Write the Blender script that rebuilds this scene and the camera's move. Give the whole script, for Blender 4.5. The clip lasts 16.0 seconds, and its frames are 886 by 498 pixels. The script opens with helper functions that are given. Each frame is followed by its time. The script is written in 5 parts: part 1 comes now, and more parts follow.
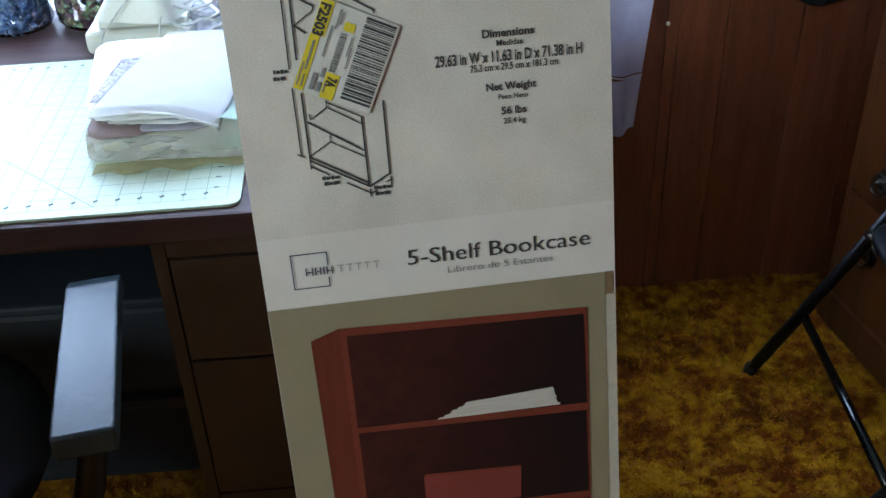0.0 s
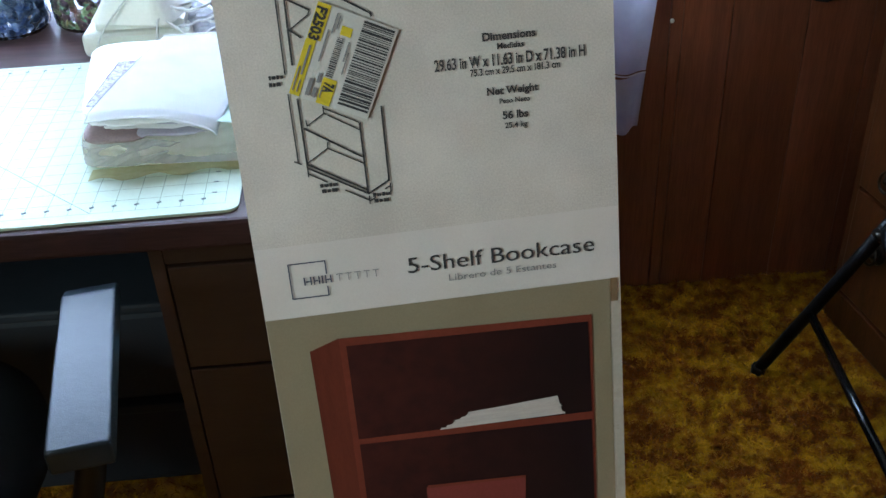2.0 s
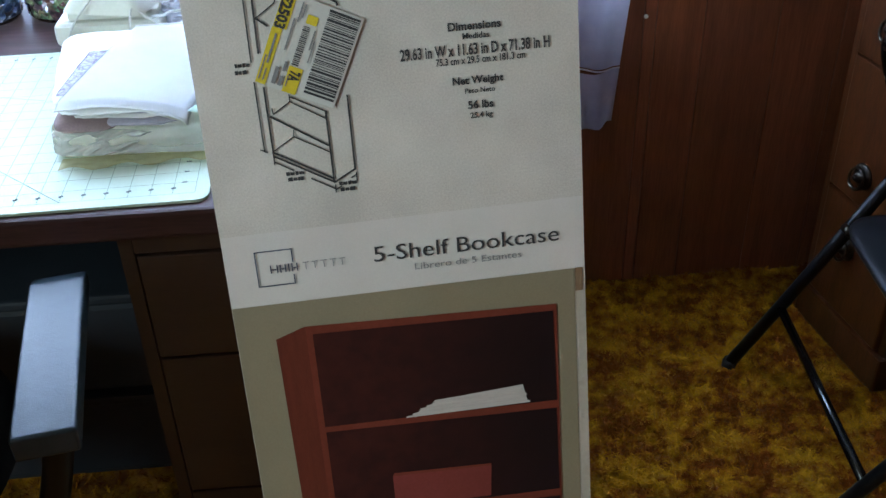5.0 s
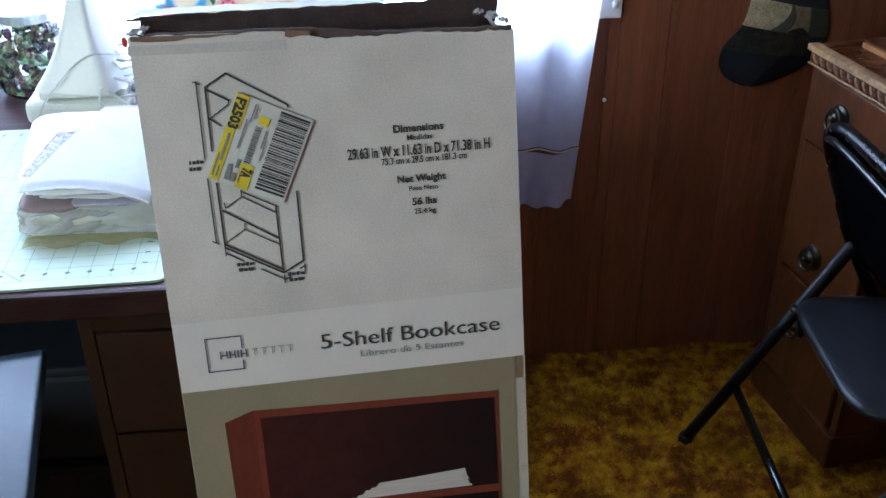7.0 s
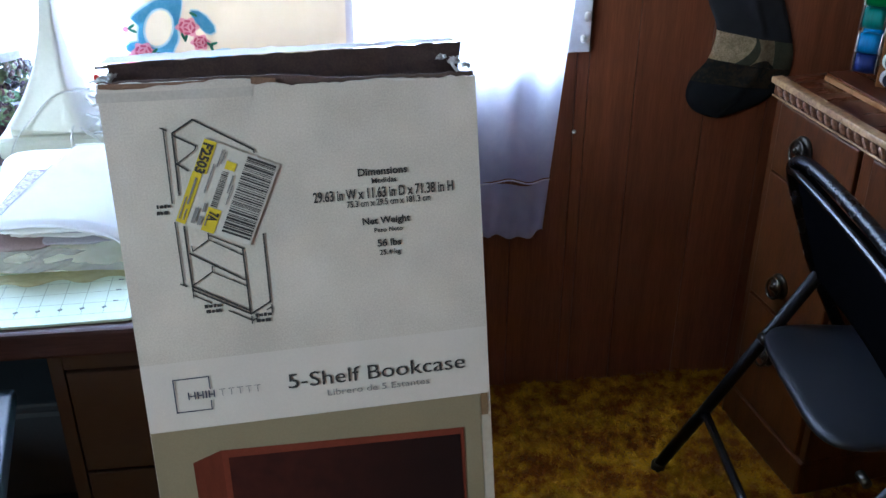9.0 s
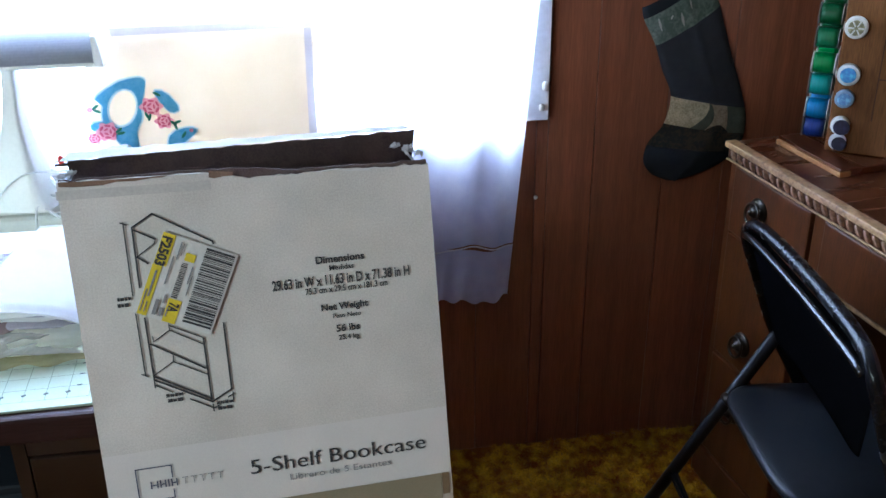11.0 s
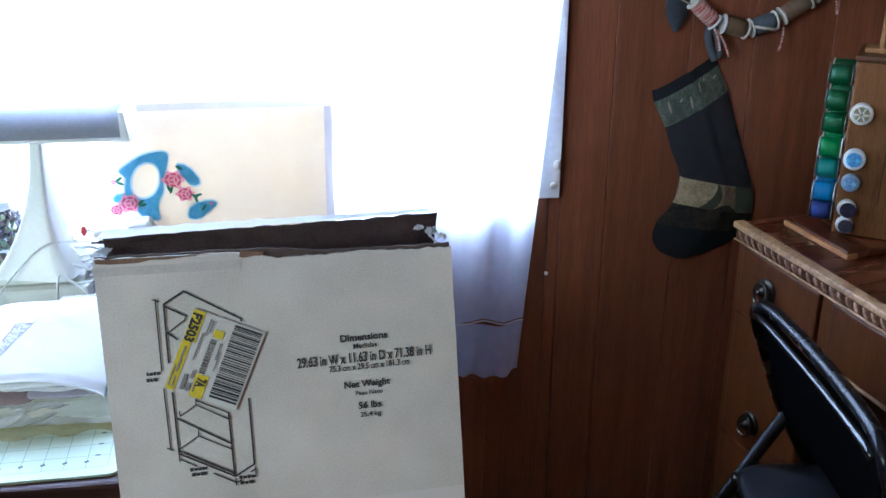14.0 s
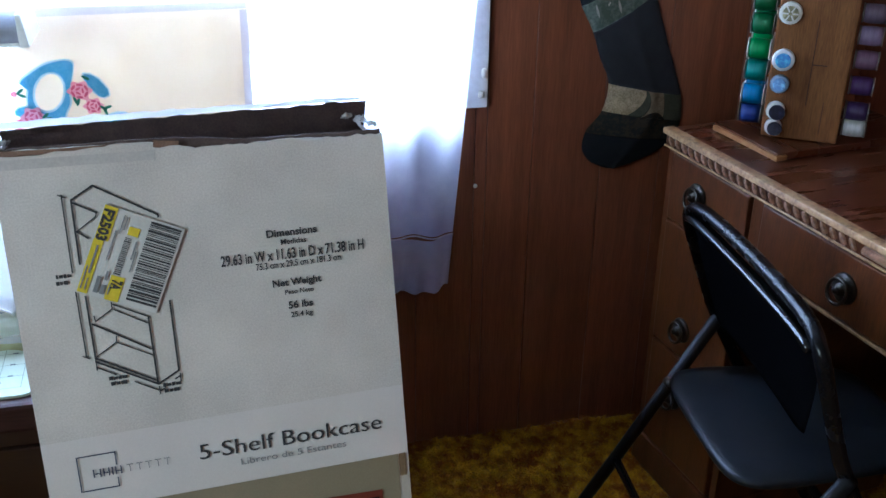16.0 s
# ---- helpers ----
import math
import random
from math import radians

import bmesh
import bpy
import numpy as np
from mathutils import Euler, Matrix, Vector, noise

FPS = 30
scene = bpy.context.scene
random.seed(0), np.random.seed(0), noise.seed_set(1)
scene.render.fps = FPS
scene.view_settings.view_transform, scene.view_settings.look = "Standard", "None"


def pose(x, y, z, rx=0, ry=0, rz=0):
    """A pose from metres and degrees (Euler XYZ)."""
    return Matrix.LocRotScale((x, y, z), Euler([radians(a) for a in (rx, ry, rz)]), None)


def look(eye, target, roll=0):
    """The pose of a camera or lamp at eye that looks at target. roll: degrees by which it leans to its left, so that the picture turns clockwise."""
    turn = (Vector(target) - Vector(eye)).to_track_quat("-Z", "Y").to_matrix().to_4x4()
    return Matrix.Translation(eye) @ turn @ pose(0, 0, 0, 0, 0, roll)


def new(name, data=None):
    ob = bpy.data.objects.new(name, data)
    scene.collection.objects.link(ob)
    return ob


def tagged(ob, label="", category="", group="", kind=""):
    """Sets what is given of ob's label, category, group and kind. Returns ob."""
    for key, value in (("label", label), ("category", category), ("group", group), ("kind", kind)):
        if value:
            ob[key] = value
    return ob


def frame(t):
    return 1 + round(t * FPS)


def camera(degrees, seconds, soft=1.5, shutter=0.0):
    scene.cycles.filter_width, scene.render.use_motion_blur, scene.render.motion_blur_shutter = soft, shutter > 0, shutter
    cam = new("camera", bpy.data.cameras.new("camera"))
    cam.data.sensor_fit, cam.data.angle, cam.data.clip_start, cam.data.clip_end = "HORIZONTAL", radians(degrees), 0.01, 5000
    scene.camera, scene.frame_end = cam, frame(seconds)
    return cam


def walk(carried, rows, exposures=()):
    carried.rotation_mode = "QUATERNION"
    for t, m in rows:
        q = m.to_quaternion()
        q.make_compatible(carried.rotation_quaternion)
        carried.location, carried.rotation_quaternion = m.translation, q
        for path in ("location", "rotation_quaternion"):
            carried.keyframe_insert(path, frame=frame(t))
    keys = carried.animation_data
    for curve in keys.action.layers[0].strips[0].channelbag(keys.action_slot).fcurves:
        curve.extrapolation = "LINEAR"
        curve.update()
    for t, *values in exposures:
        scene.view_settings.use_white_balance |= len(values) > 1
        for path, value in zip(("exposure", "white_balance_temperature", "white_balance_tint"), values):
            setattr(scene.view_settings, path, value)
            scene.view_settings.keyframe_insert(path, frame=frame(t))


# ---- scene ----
# ---- the camera and its walk ----
cam = camera(47.78, 16.0, soft=1.5, shutter=0.0)
ROWS = [
    (0.0, 0.4557, -1.0493, 1.3396, -2.835, -33.013, -2.319),
    (0.5, 0.4625, -1.0401, 1.3381, -2.924, -32.741, -2.11),
    (1.0, 0.4615, -1.032, 1.3351, -2.756, -32.932, -1.963),
    (1.5, 0.4636, -1.0308, 1.3364, -3.319, -32.799, -2.162),
    (2.0, 0.4603, -1.0279, 1.3378, -2.514, -33.241, -2.879),
    (2.5, 0.4664, -1.0297, 1.336, -1.99, -33.361, -3.408),
    (3.0, 0.4673, -1.0364, 1.336, -2.839, -33.329, -3.012),
    (3.5, 0.4638, -1.0394, 1.3403, -3.135, -33.148, -2.562),
    (4.0, 0.4659, -1.0373, 1.3342, -3.603, -33.554, -2.282),
    (6.5, 0.4919, -1.0507, 1.3493, -4.033, -32.377, -1.336),
    (7.0, 0.5017, -1.0601, 1.3781, -5.406, -30.021, -0.303),
    (7.5, 0.5102, -1.0639, 1.3854, -6.416, -28.819, -0.201),
    (8.0, 0.513, -1.0676, 1.3929, -6.755, -28.797, -0.026),
    (10.5, 0.5198, -1.0691, 1.4125, -6.78, -27.12, -0.154),
    (11.0, 0.5285, -1.0767, 1.4348, -8.528, -25.663, -0.574),
    (11.5, 0.5282, -1.0938, 1.4479, -8.93, -23.816, -1.404),
    (12.0, 0.5217, -1.1098, 1.4554, -8.473, -23.116, -1.051),
    (12.5, 0.5165, -1.1065, 1.467, -7.239, -21.558, -0.571),
    (13.0, 0.5103, -1.1026, 1.4613, -7.799, -21.981, -0.38),
    (13.5, 0.5089, -1.1044, 1.4656, -8.394, -21.299, 0.033),
    (14.0, 0.5081, -1.0932, 1.457, -8.352, -21.774, 0.315),
    (14.5, 0.5119, -1.0887, 1.4395, -9.818, -23.007, 0.917),
    (15.0, 0.5056, -1.084, 1.4313, -11.643, -23.118, 1.357),
    (15.5, 0.4946, -1.0692, 1.4211, -11.757, -24.411, 1.902),
    (16.0, 0.5047, -1.0605, 1.3987, -13.159, -25.482, 0.713),
]
EXPOSURES = [(0.0, 0.81, 6020, -8), (4.0, 0.80, 5960, -8), (8.0, 0.80, 5740, -4), (12.5, 0.96, 5700, -4), (16.0, 0.79, 5440, -4)]
walk(cam, [(t, pose(x, y, z, 90 + pitch, 0, yaw) @ pose(0, 0, 0, 0, 0, roll)) for t, x, y, z, yaw, pitch, roll in ROWS], EXPOSURES)

# ---- world and large lights ----
world = bpy.data.worlds.new("sky")
scene.world = world
world.use_nodes = True
wn = world.node_tree
sky = wn.nodes.new("ShaderNodeTexSky")
sky.sky_type = "NISHITA"
sky.sun_disc = False
sky.sun_elevation, sky.sun_rotation = radians(42), radians(20)
wn.nodes["Background"].inputs["Strength"].default_value = 0.10
wn.links.new(sky.outputs["Color"], wn.nodes["Background"].inputs["Color"])


def area_light(name, m, sx, sy, watts, colour):
    data = bpy.data.lights.new(name, "AREA")
    data.shape, data.size, data.size_y, data.energy, data.color = "RECTANGLE", sx, sy, watts, colour
    ob = new(name, data)
    ob.matrix_world = m
    return ob


WALL_Y = 0.798
area_light("window_daylight", look((0.07, WALL_Y + 0.13, 1.38), (0.07, -1.0, 1.1)), 1.75, 1.1, 118.0, (0.84, 0.93, 1.0))
# unseen side light, added to brighten the carton's front
area_light("side_fill_light", look((-1.66, -1.85, 1.65), (0.5, -0.4, 0.75)), 1.2, 0.9, 33.0, (0.92, 0.98, 1.0))


# ---- materials ----
def material(name, colour, second=None, rough=0.6, metal=0.0, scale=30.0, fine=300.0, bump=0.1, stretch=(1, 1, 1), contrast=(0.35, 0.65),
             spread=0.0, coat=0.0, sheen=0.0, through_light=0.0, clear=0.0, island=False, gloss=0.5, hue=0.0, across=None):
    """A surface of two colours mixed by coarse and fine noise, with relief."""
    m = bpy.data.materials.new(name)
    m.use_nodes = True
    t = m.node_tree
    N, L = t.nodes.new, t.links.new
    b = t.nodes["Principled BSDF"]
    second = second or tuple(c * 0.75 for c in colour)
    co = N("ShaderNodeTexCoord")
    mp = N("ShaderNodeMapping")
    mp.inputs["Scale"].default_value = stretch
    L(co.outputs["Object"], mp.inputs["Vector"])
    n1, n2 = N("ShaderNodeTexNoise"), N("ShaderNodeTexNoise")
    n1.inputs["Scale"].default_value, n1.inputs["Detail"].default_value = scale, 4
    n2.inputs["Scale"].default_value, n2.inputs["Detail"].default_value = fine, 3
    for n in (n1, n2):
        L(mp.outputs["Vector"], n.inputs["Vector"])
    add = N("ShaderNodeMath")
    add.operation = "ADD"
    half = N("ShaderNodeMath")
    half.operation = "MULTIPLY"
    half.inputs[1].default_value = 0.5
    L(n1.outputs["Fac"], add.inputs[0])
    L(n2.outputs["Fac"], add.inputs[1])
    L(add.outputs[0], half.inputs[0])
    ramp = N("ShaderNodeMapRange")
    ramp.inputs["From Min"].default_value, ramp.inputs["From Max"].default_value = contrast
    L(half.outputs[0], ramp.inputs["Value"])
    mix = N("ShaderNodeMix")
    mix.data_type = "RGBA"
    mix.inputs["A"].default_value, mix.inputs["B"].default_value = (*colour, 1), (*second, 1)
    L(ramp.outputs["Result"], mix.inputs["Factor"])
    out = mix.outputs["Result"]
    if across:
        x0, x1, far = across
        sep, mr, blend = N("ShaderNodeSeparateXYZ"), N("ShaderNodeMapRange"), N("ShaderNodeMix")
        blend.data_type = "RGBA"
        mr.inputs["From Min"].default_value, mr.inputs["From Max"].default_value = x0, x1
        L(co.outputs["Object"], sep.inputs[0])
        L(sep.outputs["X"], mr.inputs["Value"])
        L(mr.outputs["Result"], blend.inputs["Factor"])
        L(out, blend.inputs["A"])
        blend.inputs["B"].default_value = (*far, 1)
        out = blend.outputs["Result"]
    if spread or island:
        hsv = N("ShaderNodeHueSaturation")
        info = N("ShaderNodeNewGeometry") if island else N("ShaderNodeObjectInfo")
        vr = N("ShaderNodeMapRange")
        vr.inputs["To Min"].default_value, vr.inputs["To Max"].default_value = 1 - spread, 1 + spread
        L(info.outputs["Random Per Island" if island else "Random"], vr.inputs["Value"])
        L(vr.outputs["Result"], hsv.inputs["Value"])
        if hue:
            turn = N("ShaderNodeMapRange")
            turn.inputs["To Min"].default_value, turn.inputs["To Max"].default_value = 0.5 - hue, 0.5 + hue
            L(info.outputs["Random Per Island" if island else "Random"], turn.inputs["Value"])
            L(turn.outputs["Result"], hsv.inputs["Hue"])
        L(out, hsv.inputs["Color"])
        out = hsv.outputs["Color"]
    L(out, b.inputs["Base Color"])
    rr = N("ShaderNodeMapRange")
    rr.inputs["To Min"].default_value, rr.inputs["To Max"].default_value = max(rough - 0.1, 0.02), min(rough + 0.1, 1)
    L(n1.outputs["Fac"], rr.inputs["Value"])
    L(rr.outputs["Result"], b.inputs["Roughness"])
    b.inputs["Metallic"].default_value = metal
    b.inputs["Specular IOR Level"].default_value = gloss
    b.inputs["Coat Weight"].default_value = coat
    b.inputs["Coat Roughness"].default_value = 0.15
    b.inputs["Sheen Weight"].default_value = sheen
    if bump:
        bp = N("ShaderNodeBump")
        bp.inputs["Strength"].default_value, bp.inputs["Distance"].default_value = bump, 0.002
        L(half.outputs[0], bp.inputs["Height"])
        L(bp.outputs["Normal"], b.inputs["Normal"])
    end = b.outputs["BSDF"]
    if through_light:
        tr, ms = N("ShaderNodeBsdfTranslucent"), N("ShaderNodeMixShader")
        L(out, tr.inputs["Color"])
        ms.inputs[0].default_value = through_light
        L(end, ms.inputs[1])
        L(tr.outputs[0], ms.inputs[2])
        end = ms.outputs[0]
    if clear:
        tp, ms = N("ShaderNodeBsdfTransparent"), N("ShaderNodeMixShader")
        ms.inputs[0].default_value = clear
        L(end, ms.inputs[1])
        L(tp.outputs[0], ms.inputs[2])
        end = ms.outputs[0]
    L(end, t.nodes["Material Output"].inputs["Surface"])
    return m


def glow(name, colour, strength):
    m = bpy.data.materials.new(name)
    m.use_nodes = True
    t = m.node_tree
    e = t.nodes.new("ShaderNodeEmission")
    e.inputs["Color"].default_value, e.inputs["Strength"].default_value = (*colour, 1), strength
    t.links.new(e.outputs[0], t.nodes["Material Output"].inputs["Surface"])
    return m


def glass(name, colour=(1, 1, 1)):
    m = bpy.data.materials.new(name)
    m.use_nodes = True
    b = m.node_tree.nodes["Principled BSDF"]
    b.inputs["Base Color"].default_value = (*colour, 1)
    b.inputs["Transmission Weight"].default_value, b.inputs["Roughness"].default_value, b.inputs["IOR"].default_value = 1.0, 0.03, 1.3
    return m


M_PANEL = material("wood_panelling", (0.240, 0.081, 0.038), (0.142, 0.046, 0.022), rough=0.45, scale=7, fine=60, stretch=(6, 6, 0.35), bump=0.12, spread=0.10, coat=0.12)
M_CEIL = material("ceiling_paint", (0.58, 0.55, 0.50), rough=0.9, scale=5, fine=200)
M_WHITE = material("white_paint", (0.72, 0.72, 0.70), (0.60, 0.59, 0.56), rough=0.45, scale=12, fine=90)
M_BACKING = material("shag_carpet", (0.41, 0.205, 0.008), (0.145, 0.038, 0.004), rough=0.95, scale=13, fine=40, bump=0.9, contrast=(0.39, 0.57))
# blue cast of the shade is put into the white curtain's and hem's colours
M_SHEER = material("sheer_curtain", (0.66, 0.69, 0.96), (0.54, 0.57, 0.87), rough=0.9, scale=40, fine=900, bump=0.2, through_light=0.56, clear=0.06)
M_HEM = material("curtain_hem", (0.80, 0.82, 0.95), (0.66, 0.68, 0.86), rough=0.9, scale=60, fine=900, through_light=0.4)
M_CARD = material("white_faced_cardboard", (0.575, 0.545, 0.505), (0.425, 0.40, 0.37), rough=0.8, scale=14, fine=620, bump=0.2, contrast=(0.36, 0.64))
M_BAND = material("printed_white_band", (0.58, 0.555, 0.53), (0.51, 0.485, 0.465), rough=0.7, scale=14, fine=1100, bump=0.08)
# raw brown ply, its colour darkened to carry the shade inside the carton
M_KRAFT = material("shaded_raw_cardboard", (0.085, 0.055, 0.045), (0.050, 0.032, 0.030), rough=0.9, scale=40, fine=500, bump=0.5)
M_KHAKI = material("khaki_print", (0.225, 0.192, 0.124), (0.190, 0.160, 0.102), rough=0.65, scale=10, fine=900, bump=0.06)
M_INK = material("black_ink", (0.018, 0.018, 0.022), (0.03, 0.03, 0.035), rough=0.7, scale=200, fine=900, bump=0)
M_INKGREY = material("grey_ink", (0.16, 0.16, 0.17), (0.22, 0.22, 0.23), rough=0.7, scale=200, fine=900, bump=0)
M_INKBLUE = material("dark_blue_ink", (0.035, 0.04, 0.085), rough=0.7, scale=200, fine=900, bump=0)
M_PRINTRED = material("cherry_print", (0.112, 0.024, 0.013), (0.088, 0.019, 0.011), rough=0.8, gloss=0.15, scale=20, fine=200, stretch=(8, 1, 1), bump=0)
M_PRINTEDGE = material("cherry_print_light", (0.145, 0.032, 0.019), (0.118, 0.025, 0.014), rough=0.8, gloss=0.15, scale=20, fine=200, bump=0)
# shelf shading of the printed picture, a gradient in the ink darkening rightwards
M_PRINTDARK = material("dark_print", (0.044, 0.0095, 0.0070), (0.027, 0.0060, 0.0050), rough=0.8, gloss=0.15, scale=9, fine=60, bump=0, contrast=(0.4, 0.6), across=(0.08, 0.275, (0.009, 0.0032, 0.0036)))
M_PRINTBINDER = material("binder_print", (0.17, 0.036, 0.031), (0.145, 0.030, 0.025), rough=0.8, gloss=0.15, scale=30, fine=300, bump=0)
M_PRINTPAPER = material("paper_print", (0.52, 0.49, 0.46), (0.40, 0.36, 0.34), rough=0.6, scale=30, fine=300, stretch=(1, 1, 12), bump=0)
M_LABEL = material("label_paper", (0.55, 0.54, 0.52), (0.49, 0.48, 0.46), rough=0.5, scale=20, fine=400, bump=0)
M_YELLOW = material("yellow_label", (0.62, 0.50, 0.03), (0.55, 0.43, 0.02), rough=0.5, scale=40, fine=400, bump=0)
M_TAPE = material("clear_tape", (0.42, 0.385, 0.33), (0.36, 0.33, 0.28), rough=0.3, scale=30, fine=200, bump=0.3)
M_TORN = material("torn_brown_ply", (0.19, 0.115, 0.075), (0.12, 0.07, 0.05), rough=0.9, scale=60, fine=500, bump=0.5)
M_SEAM = material("paper_tape", (0.47, 0.445, 0.42), (0.38, 0.36, 0.34), rough=0.6, scale=30, fine=400)
M_TAPEBROWN = material("brown_tape", (0.19, 0.13, 0.075), rough=0.35, scale=30, fine=200)
M_DESK = material("dark_desk_wood", (0.058, 0.028, 0.025), (0.030, 0.015, 0.013), rough=0.45, scale=9, fine=80, stretch=(0.4, 5, 5), coat=0.0, gloss=0.18)
# tan veneer with the shade that falls on the drawers darkened into it
M_DRAWER = material("shaded_tan_veneer", (0.048, 0.026, 0.016), (0.038, 0.020, 0.012), rough=0.5, scale=10, fine=120, stretch=(0.5, 3, 3))
M_GAP = material("dark_gap_wood", (0.050, 0.018, 0.011), rough=0.9)
M_MAT = material("cutting_mat", (0.48, 0.55, 0.40), (0.43, 0.50, 0.36), rough=0.55, scale=8, fine=400, bump=0.05)
M_MATLINE = material("mat_print", (0.20, 0.26, 0.19), rough=0.6, bump=0)
M_MATTICK = material("mat_tick", (0.09, 0.11, 0.10), rough=0.6, bump=0)
M_COTTON = material("white_cotton", (0.93, 0.93, 0.92), (0.87, 0.87, 0.87), rough=0.9, scale=30, fine=700, bump=0.3, sheen=0.1)
M_BAG = material("plastic_bag", (0.93, 0.92, 0.85), (0.88, 0.86, 0.76), rough=0.25, scale=34, fine=110, bump=1.4, through_light=0.72)
M_MAUVE = material("mauve_cloth", (0.33, 0.24, 0.24), (0.24, 0.18, 0.19), rough=0.9, scale=40, fine=500, bump=0.4)
M_CRINKLE = material("clear_crinkled_plastic", (0.72, 0.73, 0.77), (0.55, 0.56, 0.62), rough=0.18, scale=50, fine=160, bump=1.0, through_light=0.3, clear=0.35)
M_GREYCLOTH = material("pale_grey_cotton", (0.50, 0.48, 0.55), (0.36, 0.34, 0.41), rough=0.9, scale=30, fine=500, bump=0.4)
M_WRAP = material("thin_clear_film", (0.93, 0.93, 0.94), (0.84, 0.84, 0.88), rough=0.15, scale=50, fine=160, bump=0.3, through_light=0.4, clear=0.66)
M_DOTTED = material("purple_dotted_cloth", (0.80, 0.79, 0.82), (0.44, 0.38, 0.48), rough=0.9, scale=170, fine=420, bump=0.3, contrast=(0.44, 0.58))
M_MINT = material("mint_paper", (0.60, 0.76, 0.66), (0.54, 0.70, 0.60), rough=0.7, scale=20, fine=300)
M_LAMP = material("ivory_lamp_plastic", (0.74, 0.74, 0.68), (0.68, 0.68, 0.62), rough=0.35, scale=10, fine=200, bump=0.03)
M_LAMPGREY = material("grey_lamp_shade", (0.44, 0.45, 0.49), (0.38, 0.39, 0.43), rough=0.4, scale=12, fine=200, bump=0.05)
M_CABLE = material("white_cable", (0.72, 0.72, 0.70), rough=0.4, bump=0.02)
M_PEACH = material("peach_cotton", (0.86, 0.76, 0.61), (0.80, 0.69, 0.54), rough=0.9, scale=16, fine=800, bump=0.3, through_light=0.28)
M_BLUE = material("blue_embroidery", (0.22, 0.56, 0.80), (0.11, 0.42, 0.70), rough=0.8, scale=90, fine=700, bump=0.6, through_light=0.35)
M_PINK = material("pink_embroidery", (0.90, 0.46, 0.54), (0.80, 0.30, 0.42), rough=0.8, scale=160, fine=900, bump=0.6, through_light=0.35)
M_GREEN = material("green_embroidery", (0.05, 0.25, 0.17), rough=0.8, scale=160, fine=900, bump=0.6, through_light=0.2)
M_HALO = material("pale_blue_embroidery", (0.58, 0.74, 0.82), (0.44, 0.66, 0.80), rough=0.85, scale=120, fine=900, bump=0.5, through_light=0.32)
M_ROSE = material("rose_embroidery", (0.72, 0.14, 0.24), (0.60, 0.10, 0.20), rough=0.8, scale=160, fine=900, bump=0.6, through_light=0.25)
# shading of the pillowcase's folded edges, put into a lavender grey colour
M_HEMSHADE = material("lavender_hem_shade", (0.72, 0.67, 0.68), (0.64, 0.59, 0.62), rough=0.9, scale=30, fine=800, bump=0.3, through_light=0.26)
M_CAMO = material("mottled_brown_cloth", (0.055, 0.040, 0.026), (0.020, 0.024, 0.022), rough=0.95, scale=45, fine=160, bump=0.4, contrast=(0.44, 0.56))
# clear film; the yellowish shadow at the bag's foot is in its colour
M_FILM = material("yellow_shadow_film", (0.70, 0.66, 0.36), (0.62, 0.57, 0.28), rough=0.2, scale=40, fine=160, bump=0.5, clear=0.45)
M_GLASS = glass("jar_glass")
M_BUTTONS = material("mixed_buttons", (0.21, 0.16, 0.11), (0.06, 0.04, 0.04), rough=0.3, scale=70, fine=120, bump=0, contrast=(0.42, 0.58), spread=0.7, island=True, hue=0.35)
M_BUTTONBLUE = material("blue_buttons", (0.030, 0.065, 0.19), (0.13, 0.17, 0.29), rough=0.35, scale=70, fine=120, bump=0, contrast=(0.45, 0.6), spread=0.5, island=True)
M_LID = material("jar_lid", (0.5, 0.5, 0.52), rough=0.3, metal=0.9, scale=30, fine=200)
M_ARM = material("black_arm_vinyl", (0.008, 0.014, 0.018), (0.014, 0.021, 0.026), rough=0.34, scale=60, fine=900, bump=0.28, gloss=0.24)
M_BLACKPLASTIC = material("black_plastic", (0.006, 0.006, 0.007), rough=0.5, scale=40, fine=500, gloss=0.3)
M_BLACKCLOTH = material("black_upholstery", (0.007, 0.008, 0.010), (0.012, 0.013, 0.016), rough=0.9, scale=60, fine=800, bump=0.4, gloss=0.2)
M_BIN = material("grey_plastic_bin", (0.026, 0.031, 0.040), (0.020, 0.025, 0.032), rough=0.5, scale=12, fine=200, gloss=0.3)
M_TUBE = material("black_enamel", (0.005, 0.005, 0.006), (0.008, 0.008, 0.009), rough=0.15, scale=30, fine=300, bump=0.04, gloss=0.40)
M_FRAME = material("dull_black_enamel", (0.004, 0.004, 0.005), (0.006, 0.006, 0.007), rough=0.26, scale=30, fine=300, bump=0.05, gloss=0.20)
M_LEGS = material("worn_black_enamel", (0.004, 0.004, 0.005), (0.007, 0.007, 0.008), rough=0.42, scale=30, fine=300, bump=0.08, gloss=0.2)
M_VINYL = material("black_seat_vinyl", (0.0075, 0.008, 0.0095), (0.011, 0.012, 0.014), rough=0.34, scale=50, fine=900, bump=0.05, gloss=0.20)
# chair back vinyl, darker than the seat's and without gloss
M_BACKVINYL = material("dull_black_vinyl", (0.0022, 0.0022, 0.0027), (0.004, 0.004, 0.0046), rough=0.9, scale=50, fine=900, bump=0.2, gloss=0.0)
M_RUBBER = material("rubber_foot", (0.02, 0.02, 0.02), rough=0.85)
M_DRESSER = material("mahogany", (0.098, 0.030, 0.008), (0.040, 0.0115, 0.004), rough=0.36, scale=6, fine=70, stretch=(5, 5, 0.6), coat=0.15, gloss=0.35)
